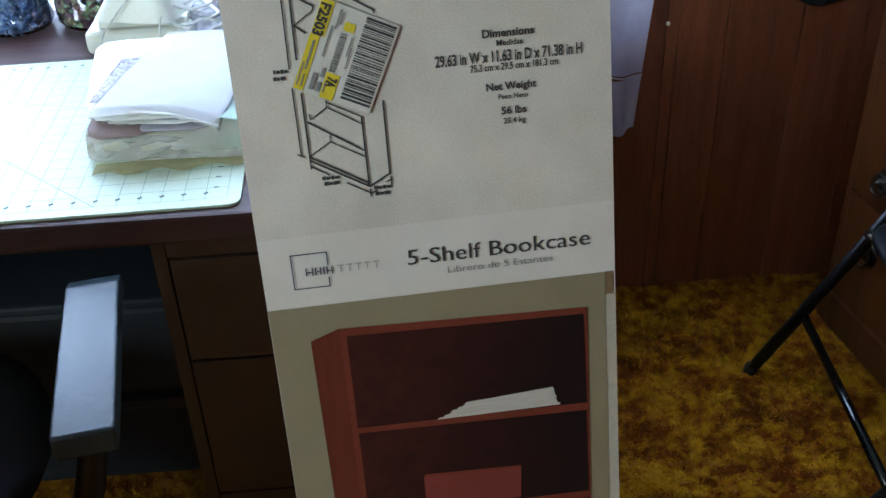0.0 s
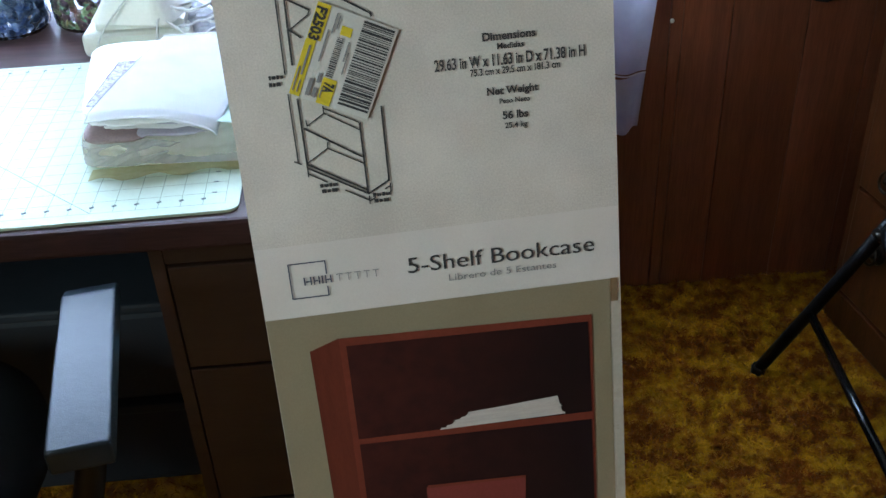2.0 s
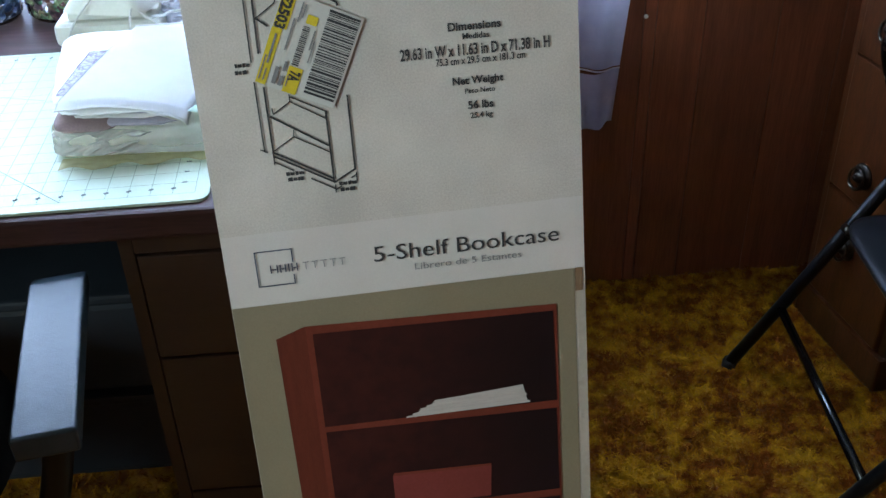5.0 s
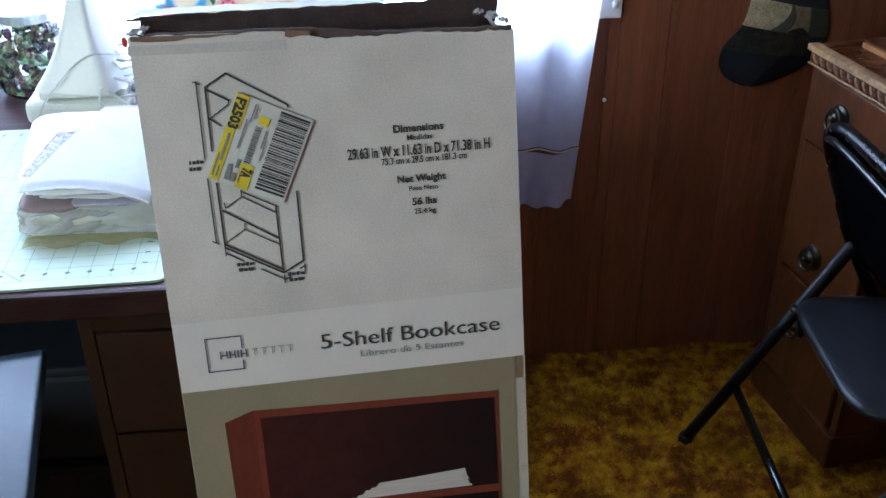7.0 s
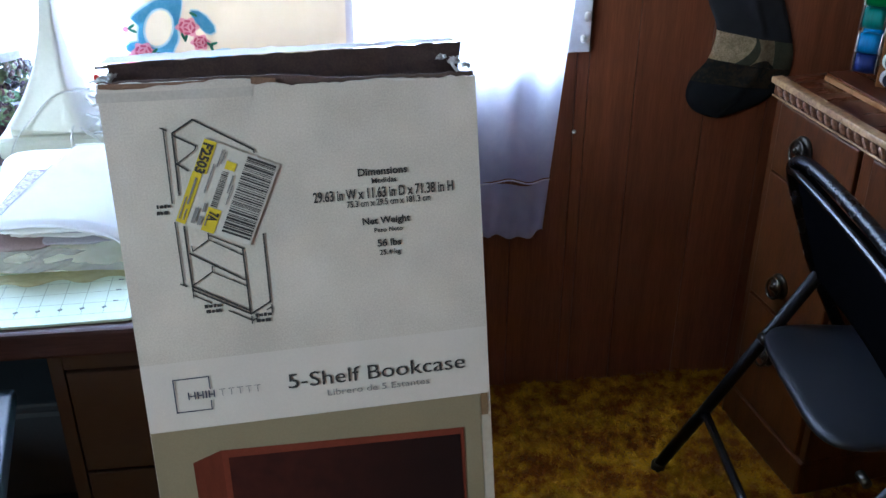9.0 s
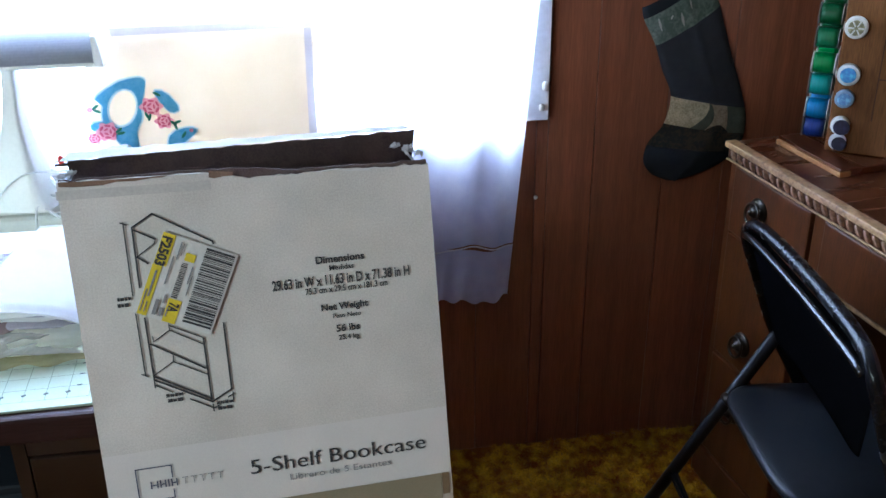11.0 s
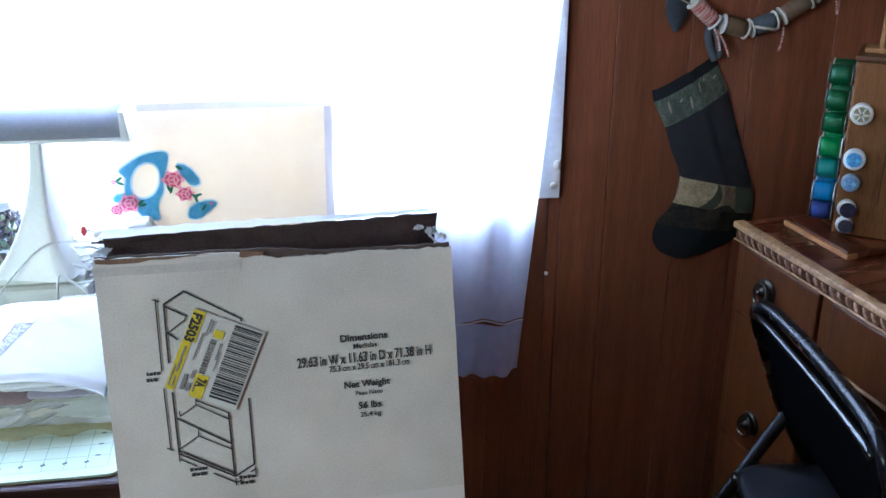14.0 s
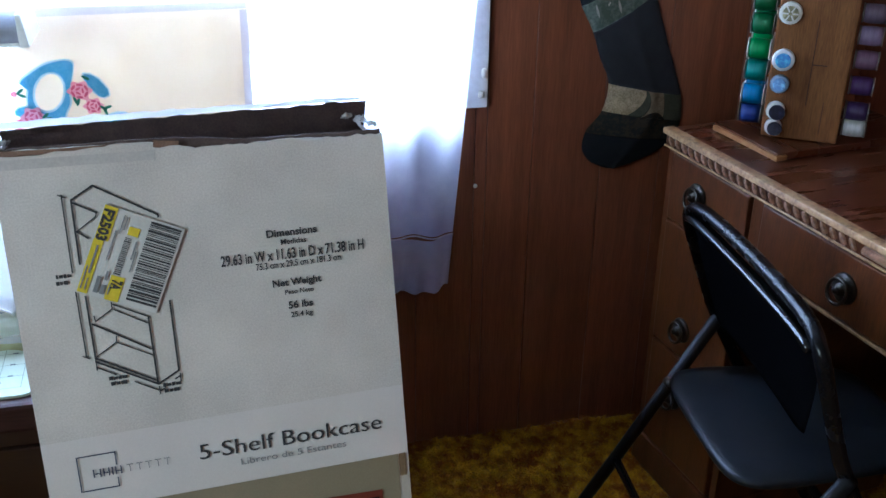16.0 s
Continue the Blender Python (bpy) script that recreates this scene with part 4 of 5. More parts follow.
def poly(name, pts, mat, level=1, parent=None, label=""):
    bm = bmesh.new()
    f = bm.faces.new([bm.verts.new((u, SKIN * level, z)) for u, z in pts])
    bmesh.ops.triangulate(bm, faces=[f])
    return part(name, bm, mat, parent or front, label)


def stroke_bm(bm, a, b, w, level):
    d = Vector((b[0] - a[0], b[1] - a[1]))
    n = Vector((-d.y, d.x)).normalized() * w / 2
    e = d.normalized() * w * 0.3
    pts = [(a[0] - e.x - n.x, a[1] - e.y - n.y), (b[0] + e.x - n.x, b[1] + e.y - n.y), (b[0] + e.x + n.x, b[1] + e.y + n.y), (a[0] - e.x + n.x, a[1] - e.y + n.y)]
    bm.faces.new([bm.verts.new((u, SKIN * level, z)) for u, z in pts])


def strokes(name, segs, w, mat, level=2, label=""):
    for a, b in segs:
        bm = bmesh.new()
        stroke_bm(bm, a, b, w, level)
        ob = part(name, bm, mat, front, label)
    return ob


def lettering(text, u0, u1, base, mat, level=2, bold=0.0, turn=0.0, label="", squeeze=None):
    """Words from u0 to u1 along a base line, in the built-in font."""
    cu = bpy.data.curves.new("lettering", "FONT")
    cu.body, cu.size, cu.offset, cu.resolution_u = text, 0.02, bold, 3
    tmp = bpy.data.objects.new("lettering", cu)
    scene.collection.objects.link(tmp)
    bpy.context.view_layer.update()
    me = bpy.data.meshes.new_from_object(tmp.evaluated_get(bpy.context.evaluated_depsgraph_get()))
    bpy.data.objects.remove(tmp)
    bpy.data.curves.remove(cu)
    n = len(me.vertices)
    co = np.empty(n * 3)
    me.vertices.foreach_get("co", co)
    co = co.reshape(-1, 3)
    lo, hi = co[:, 0].min(), co[:, 0].max()
    k = (u1 - u0) / (hi - lo)
    ky = k if squeeze is None else squeeze / 0.0146
    x, z = (co[:, 0] - lo) * k, co[:, 1] * ky
    c, s = math.cos(radians(turn)), math.sin(radians(turn))
    co = np.stack([u0 + x * c - z * s, np.full(n, SKIN * level), base + x * s + z * c], 1)
    me.vertices.foreach_set("co", co.ravel())
    me.update()
    me.materials.clear()
    me.materials.append(mat)
    ob = new("lettering", me)
    ob.parent = front
    return tagged(ob, label)


def bar(name, u0, u1, z0, z1, mat, level=2, label=""):
    return poly(name, [(u0, z0), (u1, z0), (u1, z1), (u0, z1)], mat, level, None, label)


E0 = 0.0004
poly("white_band", [(E0, 0.896), (E0, 0.829), (CW - E0, 0.829), (CW - E0, 0.8975)], M_BAND, 1, None, "paler printed band")
lettering("Dimensions", 0.2105, 0.2547, 1.0530, M_INK, bold=0.0006)
lettering("Medidas", 0.2222, 0.2446, 1.0455, M_INK, bold=0.0004)
lettering("29.63 in W x 11.63 in D x 71.38 in H", 0.1694, 0.2952, 1.0325, M_INK, bold=0.0005, squeeze=0.0096)
lettering("75.3 cm x 29.5 cm x 181.3 cm", 0.1985, 0.2740, 1.0252, M_INK, bold=0.0005, squeeze=0.0060)
lettering("Net Weight", 0.2112, 0.2545, 1.0080, M_INK, bold=0.0006)
lettering("Peso Neto", 0.2212, 0.2470, 1.0000, M_INK, bold=0.0004)
lettering("56 lbs", 0.2230, 0.2448, 0.9866, M_INK, bold=0.0006)
lettering("25.4 kg", 0.2244, 0.2437, 0.9785, M_INK, bold=0.0005)
lettering("5-Shelf Bookcase", 0.1301, 0.2970, 0.8580, M_INK, level=3, bold=0.0, squeeze=0.0152)
lettering("Librero de 5 Estantes", 0.1655, 0.2622, 0.8462, M_INKGREY, level=3, squeeze=0.0066)
# maker's mark as plain shapes
strokes("maker_mark", [((0.0272, 0.8795), (0.0592, 0.8795)), ((0.0272, 0.8795), (0.0272, 0.8470)), ((0.0272, 0.8470), (0.0588, 0.8470)), ((0.0592, 0.8795), (0.0592, 0.8675)), ((0.0588, 0.8470), (0.0588, 0.8555))], 0.0011, M_INKBLUE, 3)
for k, (q, w) in enumerate(((0.0388, 0.0068), (0.0472, 0.0056), (0.0545, 0.0012), (0.0574, 0.0056))):
    bar("mark_bar", q, q + 0.0012, 0.8585, 0.8660, M_INKBLUE, 3)
    if w > 0.002:
        bar("mark_bar", q + w - 0.0012, q + w, 0.8585, 0.8660, M_INKBLUE, 3)
        bar("mark_bar", q + 0.0014, q + w - 0.0014, 0.8612, 0.8624, M_INKBLUE, 3)
for k in range(5):
    q = 0.0672 + k * 0.0080
    bar("mark_bar", q + 0.0024, q + 0.0032, 0.8590, 0.8650, M_INKGREY, 3)
    bar("mark_bar", q, q + 0.0056, 0.8652, 0.8660, M_INKGREY, 3)

# photograph of a bookcase
poly("photo_ground", [(E0, 0.8285), (E0, 0.10), (0.3105, 0.10), (0.3105, 0.8285)], M_KHAKI, 1, None, "khaki printed ground")
poly("photo_side", [(0.0346, 0.794), (0.0617, 0.8036), (0.0620, 0.262), (0.0400, 0.295)], M_PRINTRED, 2)
poly("photo_front", [(0.0617, 0.8036), (0.2925, 0.7957), (0.2880, 0.250), (0.0620, 0.262)], M_PRINTEDGE, 3)
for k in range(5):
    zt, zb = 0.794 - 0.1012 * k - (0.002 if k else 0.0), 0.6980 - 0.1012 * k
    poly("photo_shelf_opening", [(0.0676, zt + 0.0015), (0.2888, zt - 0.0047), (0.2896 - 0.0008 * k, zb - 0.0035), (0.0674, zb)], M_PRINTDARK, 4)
poly("photo_paper", [(0.1470, 0.6970), (0.2610, 0.6966), (0.2570, 0.7165), (0.1760, 0.7115)], M_SEAM, 4.6, None, "stack of papers in the photograph")
for k in range(7):
    o = 0.0016 * (k % 3)
    poly("photo_paper", [(0.1440 + 0.0045 * k + o, 0.6968 + 0.0022 * k), (0.2635 - o - 0.0010 * k, 0.6965 + 0.0028 * k), (0.2625 - o - 0.0010 * k, 0.6988 + 0.0028 * k), (0.1450 + 0.0045 * k + o, 0.6986 + 0.0022 * k)], M_PRINTPAPER, 5)
poly("photo_binder", [(0.1253, 0.6345), (0.2217, 0.6315), (0.2196, 0.597), (0.1250, 0.598)], M_PRINTBINDER, 5)
poly("photo_binder", [(0.1253, 0.6345), (0.1270, 0.6375), (0.2217, 0.6340), (0.2217, 0.6315)], M_PRINTEDGE, 5)
bar("clear_tape", 0.3110, CW - 0.0003, 0.10, 0.806, M_TAPE, 2, "shiny packing tape down the edge")
bar("brown_tape", 0.3108, 0.3178, 0.806, 0.829, M_TAPEBROWN, 2)
strokes("tape_seam", [((0.001, 1.1385), (0.125, 1.1350))], 0.008, M_SEAM, 1, "strip of packing tape along the top")

poly("torn_patch", [(0.1263, 1.1415), (0.131, 1.1402), (0.140, 1.1415), (0.1470, 1.1410), (0.1475, 1.1445), (0.127, 1.1470)], M_TORN, 2, None, "torn brown spot at the top edge")
poly("torn_patch", [(0.2401, 1.1362), (0.252, 1.1340), (0.2677, 1.1335), (0.266, 1.1352), (0.25, 1.1358)], M_LABEL, 2, None, "torn white spot at the top edge")
poly("torn_patch", [(0.002, 1.1500), (0.05, 1.1480), (0.092, 1.1470), (0.088, 1.1456), (0.078, 1.1461), (0.064, 1.1449), (0.05, 1.1459), (0.038, 1.1441), (0.026, 1.1454), (0.015, 1.1447), (0.002, 1.1462)], M_TORN, 2, None, "torn brown strip at the top edge")

# line drawing of a bookcase
D = lambda u, v: (u * 1.0, 1.3078 + v)
S = lambda *p: [(D(*a), D(*b)) for a, b in zip(p, p[1:])]
thick = S((0.0563, -0.2030), (0.0744, -0.1928), (0.1225, -0.2230), (0.1228, -0.2252)) + \
    S((0.0563, -0.2030), (0.0553, -0.2572)) + \
    S((0.0557, -0.2854), (0.0559, -0.3444)) + \
    S((0.0571, -0.2052), (0.0745, -0.2156)) + \
    S((0.0569, -0.2296), (0.0652, -0.2364)) + \
    S((0.1034, -0.3113), (0.1036, -0.3713)) + \
    S((0.0576, -0.3103), (0.1021, -0.3396)) + \
    S((0.0563, -0.3411), (0.1033, -0.3690)) + \
    S((0.0564, -0.3445), (0.1040, -0.3725), (0.1224, -0.3626), (0.1228, -0.2989))
strokes("drawing_line", thick, 0.0016, M_INK, 2)
thin = S((0.0731, -0.2191), (0.0569, -0.2296)) + \
    S((0.0745, -0.2156), (0.0731, -0.2191)) + \
    S((0.0751, -0.2950), (0.1044, -0.3109)) + \
    S((0.0604, -0.3085), (0.0752, -0.2994), (0.1024, -0.3162)) + \
    S((0.0753, -0.2934), (0.0752, -0.2994)) + \
    S((0.0564, -0.3400), (0.0746, -0.3292), (0.1035, -0.3459)) + \
    S((0.0752, -0.3237), (0.0746, -0.3292)) + \
    S((0.0599, -0.3035), (0.0604, -0.3085))
strokes("drawing_line", thin, 0.0010, M_INK, 2)
arrows = S((0.0494, -0.1980), (0.0485, -0.2640)) + \
    S((0.0486, -0.2807), (0.0489, -0.3384)) + \
    S((0.0469, -0.1978), (0.0521, -0.2004)) + \
    S((0.0459, -0.3375), (0.0512, -0.3404)) + \
    S((0.0559, -0.3450), (0.0557, -0.3516)) + \
    S((0.0564, -0.3495), (0.0705, -0.3582)) + \
    S((0.0847, -0.3670), (0.1035, -0.3781)) + \
    S((0.1043, -0.3748), (0.1042, -0.3817)) + \
    S((0.1050, -0.3789), (0.1094, -0.3767)) + \
    S((0.1185, -0.3700), (0.1230, -0.3678)) + \
    S((0.1232, -0.3656), (0.1230, -0.3730))
strokes("dimension_line", arrows, 0.0012, M_INK, 2)
for u, z, widths in ((0.0350, 1.0402, (0.0018, 0.0030, 0.0020, 0.0026)), (0.0344, 1.0345, (0.0026, 0.0020, 0.0034)), (0.0640, 0.9452, (0.0030, 0.0034, 0.0024, 0.0040)), (0.0650, 0.9402, (0.0040, 0.0030, 0.0048)),
                     (0.1074, 0.9318, (0.0028, 0.0034, 0.0026, 0.0040)), (0.1080, 0.9264, (0.0036, 0.0030, 0.0046))):
    for k, w in enumerate(widths):
        bar("dimension_bar", u, u + w, z + 0.0002 * (k % 2), z + 0.0029 + 0.0005 * ((k + 1) % 2), M_INK, 2)
        u += w + 0.0008

# price label stuck on askew
LC = Vector((0.0963, 1.0491))
ax = Vector((0.976, -0.461))
ay = Vector((0.436, 0.941))
L2 = lambda a, b: tuple(LC + ax * a + ay * b)


def lrect(name, a0, a1, b0, b1, mat, level):
    return poly(name, [L2(a0, b0), L2(a1, b0), L2(a1, b1), L2(a0, b1)], mat, level)


poly("price_label", [L2(-0.0325, -0.0380), L2(0.0310, -0.0375), L2(0.0315, 0.0370), L2(-0.0315, 0.0380)], M_LABEL, 4, None, "white and yellow price label stuck on askew")
lrect("label_yellow", -0.0308, -0.0205, 0.0090, 0.0375, M_YELLOW, 5)
lrect("label_yellow", -0.0313, -0.0235, -0.0372, 0.0086, M_YELLOW, 5)
lrect("label_yellow", -0.0105, 0.0003, -0.0375, -0.0162, M_YELLOW, 5)
lrect("label_yellow", -0.0087, -0.0004, 0.0190, 0.0262, M_YELLOW, 5)
rnd = random.Random(11)
b = -0.033
while b < 0.034:
    w = rnd.choice((0.0006, 0.0009, 0.0014, 0.0019))
    lrect("barcode_bar", 0.0055, 0.0295, b, b + w, M_INK, 5)
    b += w + rnd.choice((0.0006, 0.0009, 0.0013))
b = -0.0150
while b < 0.0165:
    w = rnd.choice((0.0005, 0.0008, 0.0011))
    lrect("barcode_bar", -0.0095, -0.0042, b, b + w, M_INK, 5)
    b += w + 0.0008
for a, w, b0, b1 in ((-0.0300, 0.0010, -0.034, -0.014), (-0.0276, 0.0016, -0.020, 0.004), (-0.0268, 0.0010, -0.034, -0.024), (-0.0180, 0.0012, -0.006, 0.020), (-0.0150, 0.0010, 0.018, 0.034), (-0.0125, 0.0010, 0.022, 0.033),
                     (-0.0200, 0.0034, -0.034, -0.020), (-0.0150, 0.0030, -0.034, -0.026), (-0.0145, 0.0022, -0.022, -0.014), (-0.0008, 0.0012, 0.000, 0.016), (0.0012, 0.0010, -0.010, 0.008), (-0.0095, 0.0010, -0.033, -0.024)):
    lrect("label_bar", a, a + w, b0, b1, M_INKGREY, 6)
up = math.degrees(math.atan2(-ay.y, -ay.x))
p = L2(-0.0300, 0.0345)
lettering("F2503", p[0], p[0] + 0.027, p[1], M_INK, 6, bold=0.0008, turn=up, squeeze=0.0085)
p = L2(-0.0085, -0.0195)
lettering("7A", p[0], p[0] + 0.0085, p[1], M_INK, 6, bold=0.0008, turn=up, squeeze=0.0085)

# ---- office chair pushed under the desk ----
oc = thing("office_chair", "black office chair with a padded armrest, drawn up to the desk", "office chair", Matrix.Translation((-0.245, -0.20, 0)))


def arm_pad():
    """A long flat pad with crisp rolled rims, sloping down at its far end."""
    bm = bmesh.new()
    outline = [(-0.124, -0.011), (-0.124, 0.0165), (0.0, 0.0180), (0.122, 0.0165), (0.150, 0.006), (0.150, -0.011)]
    f = bm.faces.new([bm.verts.new((-0.0290, y, z)) for y, z in outline])
    ext = bmesh.ops.extrude_face_region(bm, geom=[f])
    bmesh.ops.translate(bm, vec=(0.0580, 0, 0), verts=[g for g in ext["geom"] if isinstance(g, bmesh.types.BMVert)])
    bmesh.ops.recalc_face_normals(bm, faces=bm.faces[:])
    bmesh.ops.bevel(bm, geom=bm.edges[:], offset=0.0045, segments=4, affect="EDGES", profile=0.6)
    return bm


AX = Matrix.Translation((0.3805, -0.042, 0.705)) @ Matrix.Rotation(radians(10.3), 4, "Z")
for m in (AX, Matrix.Translation((-0.3805, -0.042, 0.705)) @ Matrix.Rotation(radians(-10.3), 4, "Z")):
    pad = part("arm_pad", arm_pad(), M_ARM, oc, "black textured vinyl arm pad")
    smooth(pad).matrix_local = m
for s in (1, -1):
    smooth(part("arm_post", tube([(s * 0.375, -0.03, 0.696), (s * 0.355, -0.03, 0.58), (s * 0.30, 0.0, 0.42), (s * 0.15, 0.06, 0.375)], 0.017, 10, smooth_steps=2), M_BLACKPLASTIC, oc))
sc = smooth(part("seat", cushion(0.45, 0.50, 0.10, power=2.1, nu=56, nv=20), M_BLACKCLOTH, oc))
sc.location = (-0.005, 0.13, 0.415)
# backrest out of view, made tall so it blocks side light below the desk
bk = smooth(part("backrest", cushion(0.48, 0.09, 0.62, power=4.5, nu=48, nv=20), M_BLACKCLOTH, oc))
bk.location = (0, -0.31, 0.74)
smooth(part("back_bar", tube([(0, -0.12, 0.36), (0, -0.33, 0.40), (0, -0.365, 0.70)], 0.022, 10, smooth_steps=2), M_BLACKPLASTIC, oc))
smooth(part("column", tube([(0, 0, 0.08), (0, 0, 0.37)], 0.026, 14), M_BLACKPLASTIC, oc))
for k in range(5):
    a = radians(72 * k + 10)
    leg = part("base_leg", tube([(0, 0, 0.10), (0.28 * math.cos(a), 0.28 * math.sin(a), 0.066)], 0.018, 8), M_BLACKPLASTIC, oc)
    part("caster", tube([(0.28 * math.cos(a) - 0.012 * math.sin(a), 0.28 * math.sin(a) + 0.012 * math.cos(a), 0.028), (0.28 * math.cos(a) + 0.012 * math.sin(a), 0.28 * math.sin(a) - 0.012 * math.cos(a), 0.028)], 0.027, 14), M_BLACKPLASTIC, leg)

# ---- folding chair ----
fc = thing("folding_chair", "black folding metal chair with padded vinyl seat and back", "folding chair")
NEAR = Vector((-0.036, -0.455, 0))
FAR_FRONT = [(1.242, 0.330, 0.735), (1.284, 0.338, 0.645), (1.335, 0.345, 0.515), (1.640, 0.375, 0.012)]
FAR_REAR = [(1.145, 0.470, 0.012), (1.212, 0.437, 0.172), (1.333, 0.334, 0.538)]
for off in (Vector((0, 0, 0)), NEAR):
    leg = smooth(part("rear_leg", tube([Vector(p) + off for p in FAR_REAR], 0.0120, 12), M_LEGS, fc))
    for p in (FAR_FRONT[-1], FAR_REAR[0]):
        q = Vector(p) + off
        smooth(part("rubber_foot", lathe([(0.012, 0.0), (0.0145, 0.003), (0.0140, 0.018), (0.0125, 0.022)], 14), M_RUBBER, leg)).location = (q.x, q.y, 0.0)
smooth(part("cross_bar", tube([(1.212, 0.437, 0.172), (1.212 + NEAR.x, 0.437 + NEAR.y, 0.172)], 0.0085, 10), M_TUBE, fc, "thin steel cross bar"))
smooth(part("cross_bar", tube([(1.50, 0.36, 0.24), (1.50 + NEAR.x, 0.36 + NEAR.y, 0.24)], 0.0085, 10), M_TUBE, fc))


def back(u, v):
    y = 0.330 - 0.470 * u
    x = 1.240 - 0.036 * u + 0.012 * math.sin(math.pi * u)
    e = 0.045 * (abs(2 * u - 1) ** 9)
    return Vector((x + 0.045 * (1 - v), y, 0.568 + 0.208 * v - e * (v - 0.4)))


def plate(u, v):
    p = back(0.035 + 0.93 * u, 0.03 + 0.92 * v)
    p.y -= (0.5 - u) * 0.11 * (1 - v) ** 1.3
    p.x -= 0.010 * math.sin(math.pi * min(max(u, 0), 1)) ** 0.5 * (0.35 + 0.65 * v ** 3)
    return p


# one bent steel tube: front leg, rail over the back, front leg
bend = [back(k / 14, 1.0) for k in range(1, 14)]
side = [(p[0], p[1], p[2] + 0.004) for p in FAR_FRONT]
smooth(part("tube_frame", tube(side[:0:-1] + [(1.243, 0.331, 0.742)] + bend + [Vector((1.243, 0.331, 0.742)) + NEAR + Vector((0, -0.012, 0))] + [Vector(p) + NEAR for p in side[1:]], 0.0110, 12, smooth_steps=2), M_FRAME, fc, "black enamelled bent steel tube"))
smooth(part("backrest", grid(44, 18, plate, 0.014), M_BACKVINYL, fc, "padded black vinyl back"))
smooth(part("back_roll", tube([plate(k / 40, 1.0) + Vector((-0.008, 0, -0.009)) for k in range(1, 40)], 0.0066, 12), M_TUBE, fc, "glossy rolled upper edge of the back"))
pad = cushion(0.360, 0.345, 0.044, power=5.5, nu=60, nv=20)
for w in pad.verts:
    w.co.y *= 1.0 - 0.22 * max(w.co.x / 0.36 + 0.4, 0) ** 1.5
seat = smooth(part("seat", pad, M_VINYL, fc, "padded black vinyl seat"))
seat.matrix_local = Matrix.Translation((1.410, 0.180, 0.413)) @ Matrix.Rotation(radians(-5), 4, "Z")
st = part("seat_frame", block(-0.16, 0.15, -0.125, 0.125, -0.032, -0.018, bevel=0.006), M_TUBE, fc)
st.matrix_local = seat.matrix_local
for y in (0.35, -0.02):
    smooth(part("hinge_bolt", tube([(1.262, y + 0.012, 0.395), (1.262, y - 0.012, 0.395)], 0.008, 10), M_PULL, fc))

# ---- dressing table ----
A0 = Vector((1.355, 0.640, 0))
EV, MV = Vector((0.1470, -0.9891, 0)), Vector((0.9891, 0.1470, 0))
TABLE = Matrix(((EV.x, MV.x, 0, A0.x), (EV.y, MV.y, 0, A0.y), (0, 0, 1, 0), (0, 0, 0, 1)))
dt = thing("dressing_table", "old reddish-brown mahogany dressing table with carved gilt edge", "dressing table", TABLE)
TL, TD = 1.12, 0.46
part("table_top", block(-0.012, TL + 0.012, 0.012, TD, 0.757, 0.780, bevel=0.003), M_DRESSTOP, dt)
part("edge_moulding", block(-0.014, TL + 0.014, -0.012, 0.0115, 0.770, 0.7825, bevel=0.003), M_MOULD, dt, "worn edge strip, pale with a painted window reflection")
part("edge_cove", block(-0.010, TL + 0.010, -0.0045, 0.0115, 0.7445, 0.7697, bevel=0.002), M_DRESSER, dt)
bead_mesh = None
rope = part("rope_moulding", block(-0.010, TL + 0.010, -0.0085, -0.0048, 0.7450, 0.7485, bevel=0.001), M_MOULD, dt, "carved slanting bead moulding")
for k in range(24):
    s = 0.012 + k * 0.0215
    if bead_mesh is None:
        b = cushion(0.0085, 0.012, 0.023, power=2.6, nu=10, nv=8)
        b.transform(Matrix.Rotation(radians(-38), 4, "Y"))
        ob = smooth(part("bead", b, M_BEAD, rope))
        bead_mesh = ob.data
    else:
        ob = new("bead", bead_mesh)
        ob.parent = rope
    ob.location = (s, -0.0055, 0.7595)
smooth(part("half_round", tube([(0.53, -0.0045, 0.7595), (TL, -0.0045, 0.7595)], 0.0075, 10), M_BEAD, rope))
part("side_panel", block(0.0, 0.018, 0.0, TD - 0.01, 0.05, 0.7440), M_DRESSER, dt)
part("inner_panel", block(0.262, 0.280, 0.004, TD - 0.01, 0.05, 0.600), M_DRESSER, dt)
part("inner_panel", block(0.84, 0.858, 0.004, TD - 0.01, 0.05, 0.600), M_DRESSER, dt)
part("side_panel", block(TL - 0.018, TL, 0.0, TD - 0.01, 0.05, 0.7440), M_DRESSER, dt)
part("back_panel", block(0.019, TL - 0.019, TD - 0.025, TD - 0.011, 0.05, 0.7440), M_DRESSER, dt)
part("stile", block(0.262, 0.292, 0.0, 0.02, 0.606, 0.7440, bevel=0.003), M_DRESSER, dt)
part("stile", block(0.838, 0.866, 0.0, 0.02, 0.606, 0.7440, bevel=0.003), M_DRESSER, dt)
part("lower_rail", block(0.293, 0.837, -0.002, 0.018, 0.617, 0.626, bevel=0.003), M_MOULD, dt, "worn lower edge")
part("drawer_recess", block(0.019, TL - 0.019, 0.022, 0.03, 0.620, 0.7435), M_GAP, dt)
part("pedestal_front", block(0.019, 0.261, 0.020, 0.03, 0.06, 0.600), M_GAP, dt)
part("pedestal_front", block(0.859, TL - 0.019, 0.020, 0.03, 0.06, 0.600), M_GAP, dt)
part("plinth", block(-0.006, 0.286, -0.008, TD - 0.012, 0.004, 0.085, bevel=0.006), M_DRESSER, dt)
